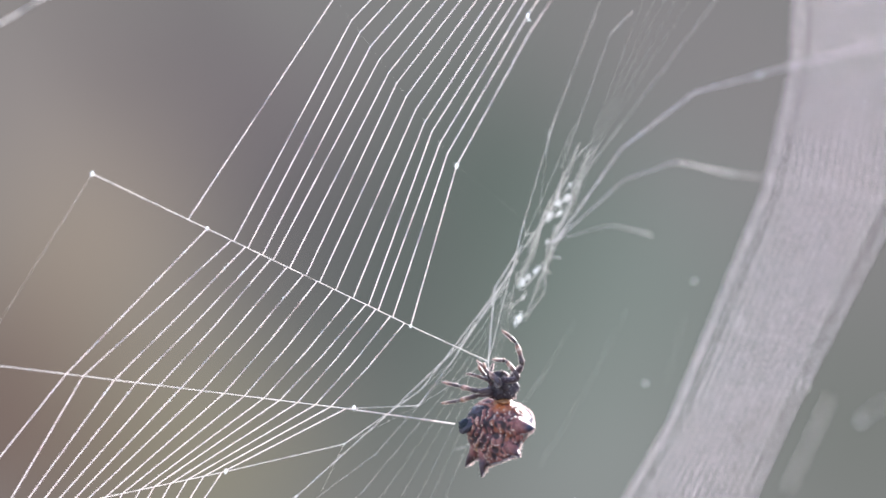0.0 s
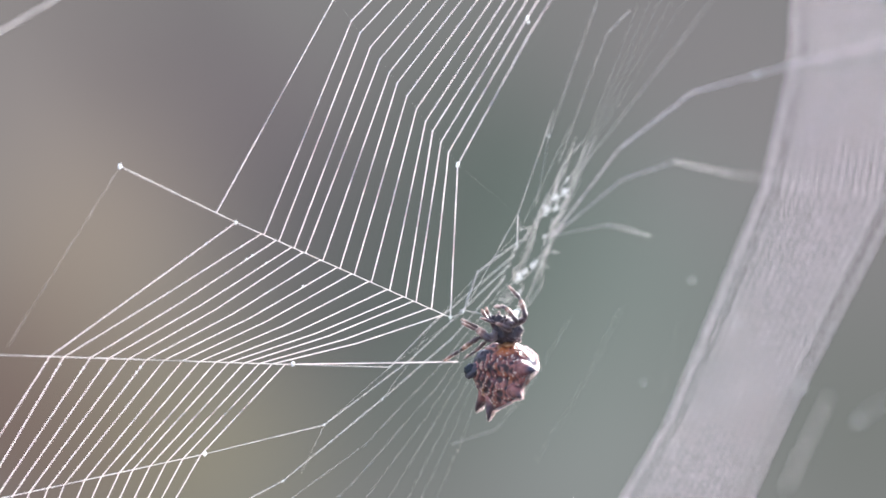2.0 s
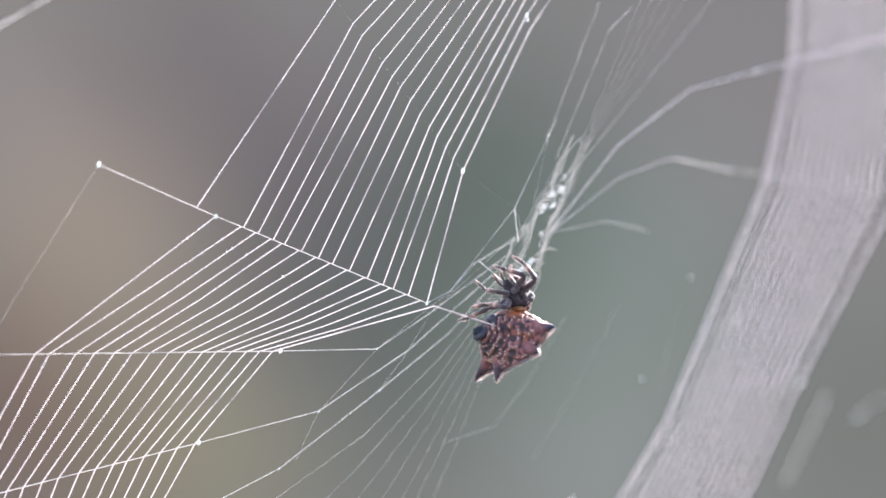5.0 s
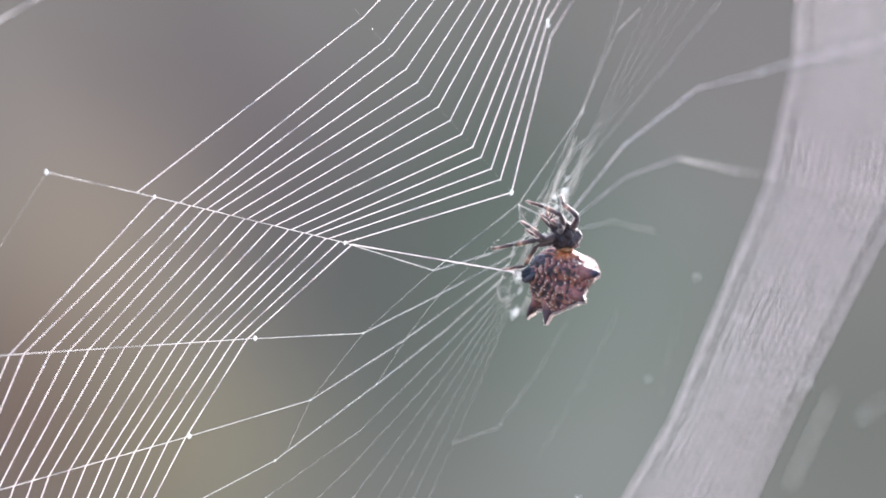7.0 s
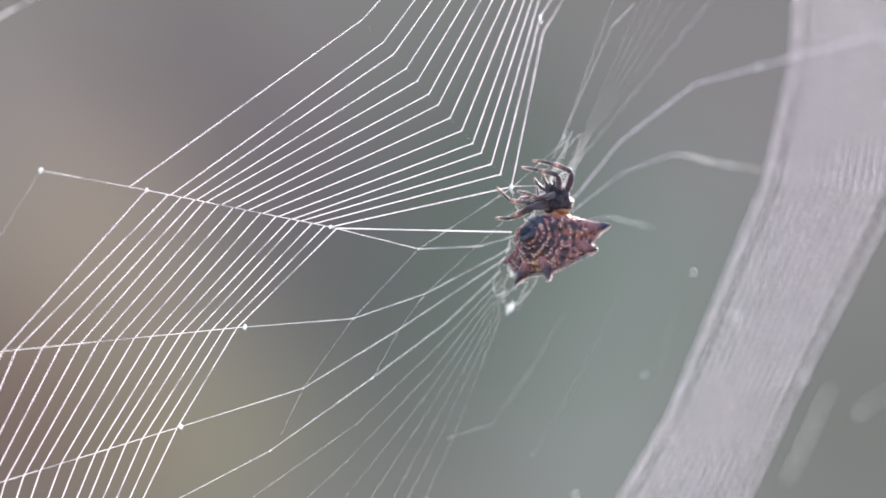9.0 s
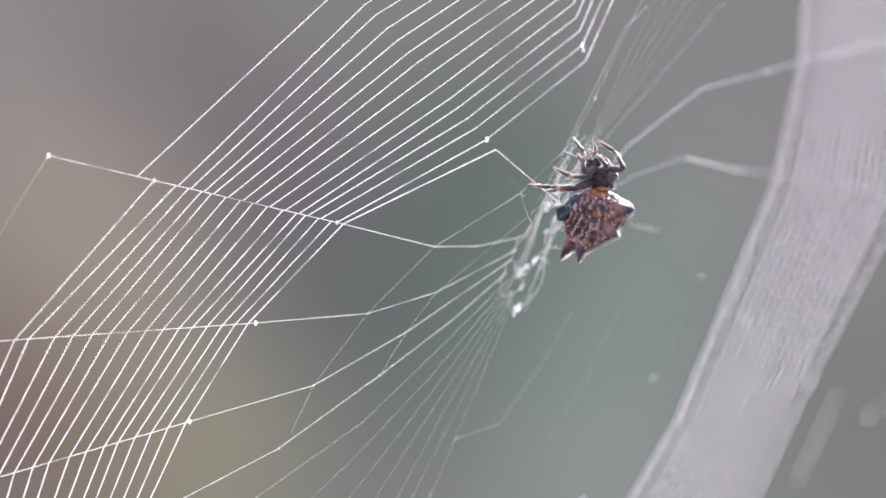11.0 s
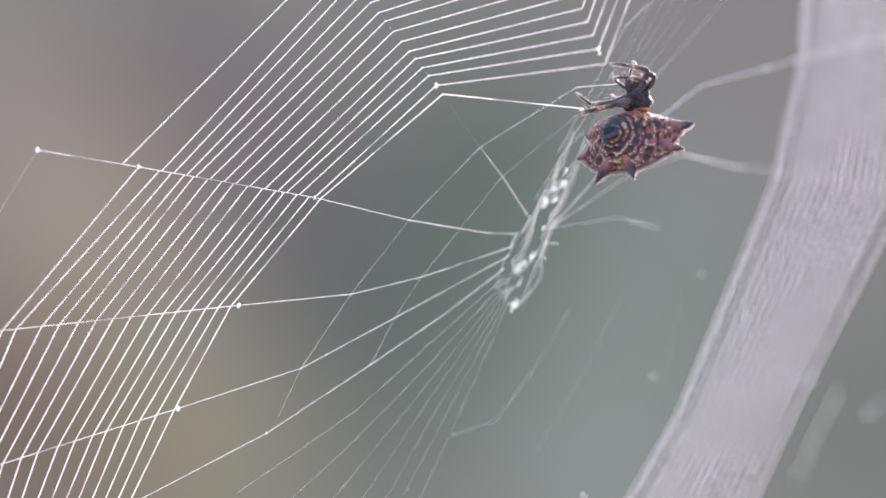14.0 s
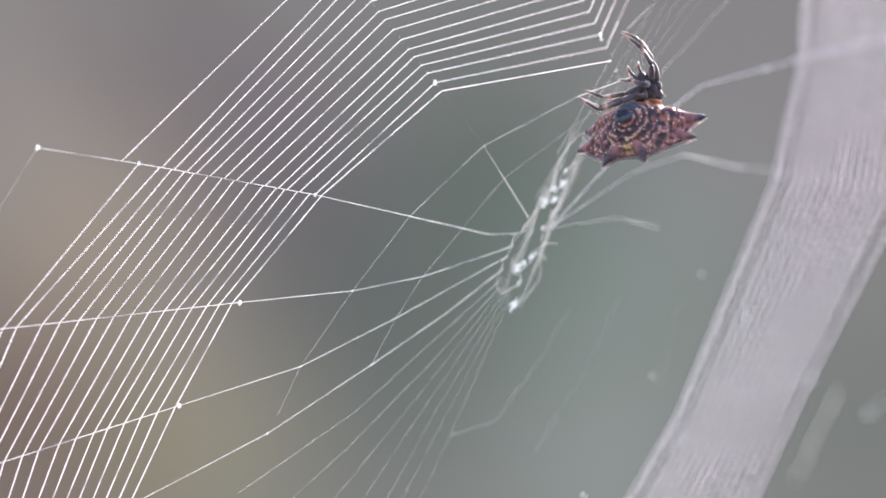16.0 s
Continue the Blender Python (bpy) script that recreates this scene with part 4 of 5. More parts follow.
def abdomen():
    n, m = 300, 150
    verts, heights = [], []
    for j in range(1, m):
        s = 2 * j / m
        for k in range(n):
            w = 2 * math.pi * k / n
            p = shell_point(w, s)
            h = shell_relief(p, s)
            fade = min(1.0, (2 - s) * 4) * min(1.0, s * 8)
            q = p + shell_normal(w, s) * fade * (h * 0.075 + noise.noise(p * 2.0) * 0.06 + noise.noise(p * 6.0) * 0.025)
            verts.append(q * MM)
            heights.append(h)
    faces = [(j * n + k, (j + 1) * n + k, (j + 1) * n + (k + 1) % n, j * n + (k + 1) % n) for j in range(m - 2) for k in range(n)]
    for ring, end in ((0, APEX + Vector((0, 0, 0.06))), (m - 2, shell_point(0, 1.9999))):
        verts.append(end * MM)
        heights.append(0.0)
        c = len(verts) - 1
        faces += [(c, ring * n + k, ring * n + (k + 1) % n) if ring == 0 else (c, ring * n + (k + 1) % n, ring * n + k) for k in range(n)]
    ob = mesh_ob("abdomen", verts, faces, SHELL, spider)
    ob.data.attributes.new("relief", "FLOAT", "POINT").data.foreach_set("value", heights)
    ob.matrix_basis = BODY
    return ob


belly = abdomen()


def fuzz(spots, length, thick, name, label, parent):
    """Short pale bristles at spots of (place, way out), mm, in one mesh."""
    verts, faces = [], []
    for p, d in spots:
        w = (d + Vector((random.gauss(0, 0.35), random.gauss(0, 0.35), random.gauss(0, 0.35)))).normalized() * length * random.uniform(0.5, 1.25)
        v, f = tube([p * MM, (p + w * 0.55) * MM, (p + w + d * -0.02) * MM], [thick * MM, thick * 0.8 * MM, thick * 0.3 * MM], 3, len(verts), False)
        verts += v
        faces += f
    return tagged(mesh_ob(name, verts, faces, HAIR, parent, label), kind="stuff")


for kind, tip, share, wide, sunk in SPINES:
    e = Vector(tip)
    out = Vector((e.x - MID.x, e.y - MID.y, 0))
    a = math.atan2(out.y, out.x)
    root = MID + Vector((math.cos(a), math.sin(a), 0)) * (out.length * share * 0.9 + plate_oval(a) * (1 - share * 0.9)) + Vector((0, 0, tip[2] + (0.3 if kind == "rear" else 0.15)))
    d = e - root
    long = d.length + sunk
    pts, rad = [], []
    for k in range(25):
        u = k / 24
        pts.append(Vector((0.04 * math.sin(u * 2.6), 0.05 * math.sin(u * 3.1), long * u)) * MM)
        shape = (1 - u) ** (0.8 if kind != "rear" else 0.92) * (1 - 0.12 * math.sin(u * math.pi))
        rad.append((wide * 0.66 * shape * (1 + 0.07 * noise.noise((u * 6, wide * 9, tip[0]))) + 0.012) * MM)
    v, f = tube(pts, rad, 20)
    v = [p + Vector((noise.noise(p * 2600), noise.noise(p * 2600 + Vector((7, 3, 1))), 0)) * 0.05 * MM for p in v]
    horn = mesh_ob("spine", v, f, HORN_BLUE if kind == "front" else HORN, belly, "blue-black pointed spine")
    horn.matrix_basis = Matrix.Translation((root - d.normalized() * sunk) * MM) @ d.to_track_quat("Z", "Y").to_matrix().to_4x4()
    spots = []
    for k in range(260):
        u, w = random.uniform(0.2, 0.97), random.uniform(0, 6.283)
        o = Vector((math.cos(w), math.sin(w), 0))
        if (horn.matrix_basis.to_3x3() @ o).z < 0.15:
            spots.append((o * (wide * 0.64 * (1 - u) ** 0.85) + Vector((0, 0, long * u)), o))
    fuzz(spots, 0.18, 0.02, "bristles", "short pale bristles", horn)


def warts(n):
    """Rows of small cream warts along the rings of the shell, in one mesh."""
    bm = bmesh.new()
    bmesh.ops.create_icosphere(bm, subdivisions=1, radius=1.0)
    ball = [v.co.copy() for v in bm.verts]
    tris = [tuple(v.index for v in f.verts) for f in bm.faces]
    bm.free()
    verts, faces, taken = [], [], []
    while len(verts) < n * len(ball):
        w, s = random.uniform(-math.pi, math.pi), math.sqrt(random.uniform(0.04, 0.93))
        if math.sin(w) > 0.75:
            continue
        p = shell_point(w, s)
        if shell_relief(p, s) < 0.25 or any((p - q).length < 0.2 for q in taken):
            continue
        taken.append(p)
        d = shell_normal(w, s)
        p = p + d * 0.06
        along = (shell_point(w + 0.03, s) - p).normalized() if random.random() < 0.65 else (shell_point(w, s + 0.03) - p).normalized()
        up = d.cross(along).normalized()
        along = up.cross(d)
        r = random.uniform(0.036, 0.06)
        long = r * random.choice((1.2, 1.7, 2.4, 3.2))
        k = len(verts)
        verts += [(p + along * b.x * long + up * b.y * r + d * b.z * r * 0.7) * MM for b in ball]
        faces += [tuple(k + i for i in f) for f in tris]
    return tagged(mesh_ob("wart_rows", verts, faces, WART, belly, "rows of small cream warts"), kind="stuff")


warts(175)
spots = []
for k in range(2000):
    w, s = random.uniform(-math.pi, math.pi), 1.0 + abs(random.gauss(0, 0.025))
    spots.append((shell_point(w, s), (shell_normal(w, s) * 0.6 + (rim(w) - MID).normalized()).normalized()))
fuzz(spots, 0.26, 0.021, "bristles", "short pale bristles", belly)


def lump(name, centre, half, mat, rough=0.06, sub=4, parent=None, label=""):
    bm = bmesh.new()
    bmesh.ops.create_icosphere(bm, subdivisions=sub, radius=1.0)
    for v in bm.verts:
        d = v.co.copy()
        k = 1 + rough * noise.noise(d * 2.3 + Vector(centre)) + rough * 0.5 * noise.noise(d * 6 + Vector(centre))
        v.co = (Vector(centre) + Vector((d.x * half[0], d.y * half[1], d.z * half[2])) * k) * MM
    me = bpy.data.meshes.new(name)
    bm.to_mesh(me)
    bm.free()
    me.shade_smooth()
    me.materials.append(mat)
    ob = new(name, me)
    ob.parent = parent or spider
    return tagged(ob, label) if label else ob


# spinnerets in their collar, and the smooth plate before them
collar = lump("spinneret_collar", (0.2, -0.66, 2.66), (0.68, 0.66, 0.32), SLATE, 0.14, 4, belly, "slate-brown collar of the spinnerets")
lump("spinneret", (0.2, -0.68, 2.86), (0.46, 0.45, 0.34), NAVY, 0.16, 4, collar, "blue-black spinneret dome")
for x, y in ((0.05, -0.8), (0.36, -0.78)):
    lump("spigot", (x, y, 3.14), (0.1, 0.1, 0.12), NAVY, 0.1, 2, collar)
lump("belly_plate", (0.1, 0.55, 2.6), (0.78, 0.55, 0.42), SLATE, 0.25, 4, belly, "smooth slate-brown plate on the belly")
lump("belly_plate", (-0.5, 0.1, 2.45), (0.42, 0.42, 0.38), SLATE, 0.25, 4, belly, "smooth slate-brown plate on the belly")

thorax = lump("cephalothorax", (0.25, 0.0, 0.55), (1.0, 1.0, 1.05), CARAPACE, 0.3)
for v in thorax.data.vertices:
    up = (v.co.z / MM - 0.3) / 1.5
    if up > 0:
        v.co.x = 0.3 * MM + (v.co.x - 0.3 * MM) * (1 - 0.38 * min(up, 1.0))
        v.co.y -= 0.3 * MM * up * up
for x, y, z in ((0.95, -0.55, 0.85), (0.65, -0.85, 0.5), (0.3, -0.9, 0.75), (0.0, -0.8, 0.4), (-0.35, -0.6, 0.3), (0.35, -0.75, 0.2)):
    lump("hip", (x, y, z), (0.3, 0.3, 0.34), CARAPACE, 0.2, 3, thorax)
fuzz([(v.co / MM, Vector(v.normal)) for v in thorax.data.vertices if random.random() < 0.35], 0.16, 0.011, "bristles", "short pale bristles", thorax)
lump("waist", (0.55, -0.5, -0.28), (0.6, 0.42, 0.22), PALE, 0.25, 3, None, "orange skin at the waist")
lump("waist_fold", (0.2, -0.76, -0.4), (0.26, 0.16, 0.1), CREAM, 0.2, 3, None, "cream fold of skin at the waist")
lump("jaw", (-0.1, -0.7, 1.4), (0.32, 0.38, 0.5), CARAPACE, 0.1, 3, thorax)
lump("jaw", (0.5, -0.75, 1.45), (0.32, 0.38, 0.5), CARAPACE, 0.1, 3, thorax)
for x, z in ((-0.15, 1.65), (0.25, 1.74), (0.65, 1.67), (0.05, 1.5), (0.5, 1.52)):
    lump("eye", (x, -0.35, z), (0.11, 0.11, 0.11), NAVY, 0.0, 2, thorax)

# legs: places of tip, joint and knee on the picture plane of the web, as offsets from the waist
FORE_FAR_TIP = [(0, 0.04, 4.60), (0.5, -0.05, 4.24), (1, 0.38, 4.58), (1.5, 0.30, 4.06), (2, 0.18, 3.76), (2.5, -0.11, 3.35), (3, -1.27, 3.42), (3.5, -1.03, 3.53), (4, -0.61, 3.34), (6.5, -0.02, 3.86), (7, -0.18, 3.51), (7.5, 0.35, 4.34), (8, 0.11, 4.01), (8.5, -0.05, 3.47), (9, -1.61, 3.49), (11.5, -0.24, 3.27), (12, -0.32, 3.37), (12.5, -0.41, 3.36), (13, 0.08, 4.04), (13.5, 0.01, 3.73), (14, -0.08, 3.29), (14.5, -1.51, 3.49), (15, -1.16, 3.68), (15.5, -1.57, 3.82), (16, -1.63, 4.90)]
FORE_FAR_JOINT = [(0, 1.04, 3.73), (0.5, 0.82, 3.01), (1, 1.31, 3.58), (1.5, 1.23, 3.13), (2, 0.98, 2.89), (2.5, 0.69, 2.61), (3, -0.30, 3.02), (3.5, -0.03, 2.93), (4, 0.12, 2.90), (6.5, 1.04, 3.06), (7, -0.04, 2.84), (7.5, 1.15, 3.34), (8, 0.97, 2.98), (8.5, 0.21, 2.73), (9, -0.32, 3.25), (11.5, 1.17, 2.28), (12, 0.76, 2.54), (12.5, -0.34, 2.89), (13, 0.65, 3.13), (13.5, 0.43, 2.90), (14, 0.14, 2.71), (14.5, -0.18, 3.23), (15, 0.08, 3.38), (15.5, -0.10, 3.55), (16, -0.39, 4.29)]
FORE_FAR_KNEE = [(0, 1.44, 2.40), (0.5, 1.55, 1.28), (1, 1.51, 2.24), (1.5, 1.23, 1.46), (2, 1.05, 1.36), (2.5, 0.63, 1.81), (3, 0.83, 1.95), (3.5, 1.03, 1.60), (4, 0.99, 1.96), (6.5, 1.18, 1.53), (7, 0.62, 1.98), (7.5, 1.15, 1.60), (8, 0.84, 1.71), (8.5, 0.48, 2.20), (9, 1.08, 2.45), (11.5, 1.33, 0.96), (12, 1.00, 1.72), (12.5, 0.06, 2.09), (13, 0.74, 1.97), (13.5, 0.54, 2.24), (14, 0.97, 2.13), (14.5, 1.29, 2.49), (15, 1.57, 2.47), (15.5, 1.36, 2.95), (16, 0.77, 3.38)]
FORE_NEAR_TIP = [(0, -0.63, 2.53), (0.5, -0.51, 2.88), (1, -0.22, 2.84), (1.5, -0.64, 2.53), (2, -0.82, 2.29), (2.5, -2.31, 3.28), (3, -2.10, 2.69), (3.5, -1.90, 2.93), (4, -1.92, 3.03), (6.5, -1.22, 2.39), (7, -2.71, 3.07), (7.5, -3.18, 3.34), (8, -1.89, 2.38), (8.5, -2.19, 3.00), (9, -2.38, 3.01), (11.5, -1.73, 3.44), (12, -1.48, 3.45), (12.5, -2.34, 3.85), (13, -1.33, 2.80), (13.5, -1.72, 2.87), (14, -1.76, 3.07), (14.5, -1.51, 3.09), (15, -1.16, 3.46), (15.5, -1.44, 3.75), (16, -1.58, 4.84)]
FORE_NEAR_JOINT = [(0, 0.30, 2.47), (0.5, 0.29, 2.81), (1, 0.38, 2.64), (1.5, 0.10, 2.46), (2, -0.09, 2.29), (2.5, -1.31, 2.81), (3, -1.23, 2.42), (3.5, -0.83, 2.46), (4, -0.88, 2.63), (6.5, -0.36, 2.33), (7, -1.38, 2.64), (7.5, -1.91, 2.67), (8, -0.69, 1.91), (8.5, -0.85, 2.80), (9, -1.18, 2.78), (11.5, -1.06, 2.28), (12, -0.32, 2.54), (12.5, -1.14, 3.16), (13, -0.42, 2.22), (13.5, -0.40, 2.33), (14, -0.52, 2.96), (14.5, -0.44, 2.89), (15, -0.25, 3.13), (15.5, -0.37, 3.29), (16, -0.22, 3.71)]
FORE_NEAR_KNEE = [(0, 0.90, 1.93), (0.5, 0.95, 2.34), (1, 0.71, 2.11), (1.5, 0.50, 2.13), (2, 0.31, 1.96), (2.5, 0.03, 1.88), (3, -0.03, 1.42), (3.5, 0.23, 1.33), (4, 0.19, 1.76), (6.5, 0.58, 1.93), (7, 0.09, 1.44), (7.5, -0.31, 1.07), (8, 0.57, 0.91), (8.5, 0.61, 2.07), (9, 0.15, 2.05), (11.5, -0.82, 0.79), (12, 0.26, 1.39), (12.5, 0.19, 1.96), (13, 0.57, 1.64), (13.5, 1.00, 1.25), (14, 1.13, 2.05), (14.5, 0.62, 2.23), (15, 0.91, 2.47), (15.5, 0.83, 2.82), (16, 0.28, 2.72)]
SECOND_TIP = [(0, -1.43, 2.20), (0.5, -1.58, 2.08), (1, -1.42, 1.78), (1.5, -1.10, 2.13), (2, -1.82, 1.49), (2.5, -2.97, 2.21), (3, -1.10, 1.69), (3.5, -0.17, 2.40), (4, -0.01, 2.43), (6.5, -1.69, 2.19), (7, -1.64, 2.11), (7.5, -2.18, 1.94), (8, -2.16, 1.55), (8.5, -2.72, 1.73), (9, -2.52, 0.85), (11.5, -0.65, 2.70), (12, -1.15, 2.21), (12.5, -1.08, 2.56), (13, -1.66, 2.14), (13.5, -1.64, 2.11), (14, -1.68, 2.08), (14.5, -1.78, 1.56), (15, -1.49, 1.23), (15.5, -1.70, 1.09), (16, -1.79, 1.48)]
SECOND_JOINT = [(0, -0.83, 1.47), (0.5, -0.65, 1.54), (1, -0.55, 1.64), (1.5, -0.44, 1.80), (2, -0.75, 1.16), (2.5, -1.97, 1.95), (3, -0.57, 1.42), (3.5, 0.23, 2.00), (4, 0.12, 2.16), (6.5, -1.29, 1.79), (7, -0.98, 1.71), (7.5, -1.25, 1.34), (8, -1.09, 1.25), (8.5, -1.92, 1.64), (9, -1.78, 0.85), (11.5, -0.15, 2.28), (12, -0.90, 1.88), (12.5, -0.68, 2.29), (13, -0.92, 1.81), (13.5, -0.73, 1.91), (14, -0.36, 2.13), (14.5, -0.98, 1.49), (15, -0.58, 1.15), (15.5, -1.04, 1.42), (16, -0.88, 1.37)]
SECOND_KNEE = [(0, 0.10, 0.40), (0.5, -0.05, 0.21), (1, -0.15, 1.31), (1.5, -0.04, 1.40), (2, 0.58, 0.42), (2.5, -0.64, 1.08), (3, 0.10, 1.15), (3.5, 0.77, 1.46), (4, 0.46, 1.76), (6.5, -0.76, 1.13), (7, -0.31, 1.18), (7.5, -0.18, 0.20), (8, -0.03, 0.38), (8.5, -0.32, 1.27), (9, -1.05, 0.85), (11.5, 0.34, 1.79), (12, -0.48, 1.39), (12.5, -0.34, 1.96), (13, -0.26, 1.31), (13.5, 0.18, 1.25), (14, 0.80, 1.55), (14.5, -0.18, 1.49), (15, 0.41, 1.06), (15.5, -0.30, 1.55), (16, 0.11, 1.15)]
HOLDING_TIP = [(0, -1.76, 2.47), (0.5, -2.18, 1.94), (1, -2.49, 1.78), (1.5, -3.64, 1.93), (2, -3.35, 1.49), (2.5, -3.64, 1.55), (3, -3.57, 1.69), (3.5, -3.43, 1.73), (4, -3.48, 1.76), (6.5, -1.89, 1.86), (7, -3.04, 1.64), (7.5, -3.45, 1.60), (8, -3.76, 1.47), (8.5, -4.05, 1.43), (9, -4.12, 1.58), (11.5, -3.13, 1.21), (12, -3.05, 1.55), (12.5, -3.08, 1.16), (13, -3.73, 1.06), (13.5, -3.87, 1.00), (14, -4.16, 1.06), (14.5, -4.31, 1.09), (15, -4.22, 0.98), (15.5, -4.24, 1.02), (16, -4.44, 0.82)]
HOLDING_JOINT = [(0, -0.96, 1.67), (0.5, -1.78, 0.88), (1, -1.95, 1.18), (1.5, -2.17, 1.66), (2, -1.95, 0.82), (2.5, -2.71, 0.88), (3, -2.57, 0.89), (3.5, -2.43, 0.86), (4, -2.48, 0.83), (6.5, -1.56, 1.53), (7, -2.31, 1.18), (7.5, -2.58, 1.14), (8, -2.69, 0.85), (8.5, -3.05, 0.60), (9, -3.25, 0.65), (11.5, -2.06, 0.55), (12, -2.14, 0.73), (12.5, -2.34, 0.63), (13, -2.65, 0.35), (13.5, -2.72, 0.26), (14, -3.09, 0.20), (14.5, -3.18, 0.03), (15, -3.14, 0.07), (15.5, -3.57, 0.42), (16, -2.87, 0.21)]
HOLDING_KNEE = [(0, -0.03, 0.40), (0.5, -1.18, -0.19), (1, -1.35, 0.44), (1.5, -0.77, 0.80), (2, -0.55, 0.22), (2.5, -1.57, 0.41), (3, -1.10, 0.49), (3.5, -1.10, 0.60), (4, -1.01, 0.70), (6.5, -1.22, 1.13), (7, -1.44, 0.64), (7.5, -1.58, 0.80), (8, -1.49, 0.58), (8.5, -1.39, 0.53), (9, -1.32, 0.45), (11.5, -1.06, 0.63), (12, -1.15, 0.48), (12.5, -1.34, 0.69), (13, -1.33, 0.49), (13.5, -1.31, 0.51), (14, -1.51, 0.40), (14.5, -1.71, 0.29), (15, -2.07, 0.07), (15.5, -2.10, 0.42), (16, -1.63, 0.41)]
HIND_NEAR_TIP = [(0, -4.23, 0.93), (0.5, -4.58, 0.54), (1, -3.09, 1.11), (1.5, -2.24, 1.26), (2, -3.15, 1.16), (2.5, -3.51, 0.21), (3, -3.43, 0.49), (3.5, -4.30, 0.69), (4, -3.01, -0.04), (6.5, -3.89, -0.21), (7, -5.31, -0.36), (7.5, -4.58, -0.46), (8, -4.89, -0.75), (8.5, -4.19, -0.67), (9, -4.25, -0.62), (11.5, -5.36, 0.05), (12, -5.53, -0.76), (12.5, -4.08, -0.64), (13, -3.98, -0.92), (13.5, -4.53, -0.73), (14, -4.08, -0.35), (14.5, -3.51, -0.91), (15, -2.65, 2.14), (15.5, -2.64, 2.69), (16, -4.68, 0.24)]
HIND_NEAR_JOINT = [(0, -2.96, 0.67), (0.5, -3.31, 0.45), (1, -2.62, 0.58), (1.5, -2.04, 0.66), (2, -2.09, 0.69), (2.5, -2.64, 0.15), (3, -2.03, 0.29), (3.5, -2.97, 0.29), (4, -1.54, 0.23), (6.5, -2.82, -0.03), (7, -3.51, -0.02), (7.5, -2.98, -0.13), (8, -3.23, -0.29), (8.5, -2.99, -0.20), (9, -3.18, -0.62), (11.5, -3.46, -0.11), (12, -3.54, -0.68), (12.5, -2.88, -0.17), (13, -3.07, -0.51), (13.5, -2.96, -0.40), (14, -2.51, -0.10), (14.5, -2.31, -0.24), (15, -3.09, 1.06), (15.5, -3.64, 1.75), (16, -3.20, -0.67)]
HIND_NEAR_KNEE = [(0, -1.63, 0.40), (0.5, -2.11, 0.28), (1, -1.95, 0.04), (1.5, -1.70, 0.13), (2, -1.02, 0.16), (2.5, -1.71, 0.08), (3, -0.43, 0.09), (3.5, -1.50, 0.37), (4, -0.08, 0.30), (6.5, -1.56, 0.06), (7, -1.51, 0.31), (7.5, -1.51, 0.14), (8, -1.56, 0.11), (8.5, -1.52, 0.13), (9, -1.85, 0.05), (11.5, -1.56, -0.03), (12, -1.56, 0.06), (12.5, -1.41, 0.23), (13, -2.07, -0.01), (13.5, -1.48, 0.18), (14, -1.02, 0.31), (14.5, -1.11, 0.36), (15, -2.89, 0.07), (15.5, -3.70, 0.69), (16, -2.04, -0.25)]
HIND_FAR_TIP = [(0, -4.30, -0.60), (0.5, -4.91, -1.52), (1, -4.75, -1.29), (1.5, -4.90, -1.47), (2, -4.42, -1.58), (2.5, -4.04, -1.45), (3, -3.90, -1.18), (3.5, -3.83, -0.94), (4, -3.81, -0.64), (6.5, -4.49, -1.87), (7, -4.38, -1.82), (7.5, -4.45, -1.73), (8, -3.96, -1.89), (8.5, -3.65, -0.73), (9, -3.45, -0.62), (11.5, -3.96, -0.36), (12, -4.70, -0.18), (12.5, -4.74, -1.24), (13, -4.55, -1.50), (13.5, -3.79, -1.73), (14, -3.91, -0.51), (14.5, -2.98, -0.71), (15, -3.72, 0.40), (15.5, -3.97, 0.82), (16, -4.35, 0.08)]
HIND_FAR_JOINT = [(0, -3.10, -0.40), (0.5, -3.45, -1.26), (1, -3.62, -0.96), (1.5, -3.50, -0.80), (2, -3.29, -0.84), (2.5, -3.17, -0.85), (3, -3.23, -0.58), (3.5, -3.23, -0.40), (4, -3.61, -0.50), (6.5, -3.16, -1.54), (7, -2.78, -1.56), (7.5, -2.71, -1.46), (8, -2.43, -1.62), (8.5, -2.99, -0.47), (9, -2.92, -0.55), (11.5, -2.97, -0.28), (12, -3.38, -0.18), (12.5, -3.41, -1.24), (13, -2.74, -1.17), (13.5, -1.81, -1.06), (14, -2.84, -0.23), (14.5, -2.18, -0.31), (15, -3.06, -0.01), (15.5, -3.30, 0.09), (16, -3.20, -0.50)]
HIND_FAR_KNEE = [(0, -1.83, -0.07), (0.5, -1.98, -0.26), (1, -2.29, -0.36), (1.5, -1.97, -0.07), (2, -1.75, 0.02), (2.5, -2.04, -0.45), (3, -2.30, -0.18), (3.5, -2.43, -0.14), (4, -2.54, -0.24), (6.5, -1.89, -0.61), (7, -1.51, -0.02), (7.5, -1.38, 0.00), (8, -1.36, -0.09), (8.5, -2.19, -0.20), (9, -1.72, -0.08), (11.5, -1.64, -0.20), (12, -1.72, 0.06), (12.5, -1.41, 0.09), (13, -1.41, -0.01), (13.5, -1.23, 0.09), (14, -1.51, 0.07), (14.5, -1.11, 0.23), (15, -2.23, -0.26), (15.5, -2.24, 0.15), (16, -2.20, -0.17)]
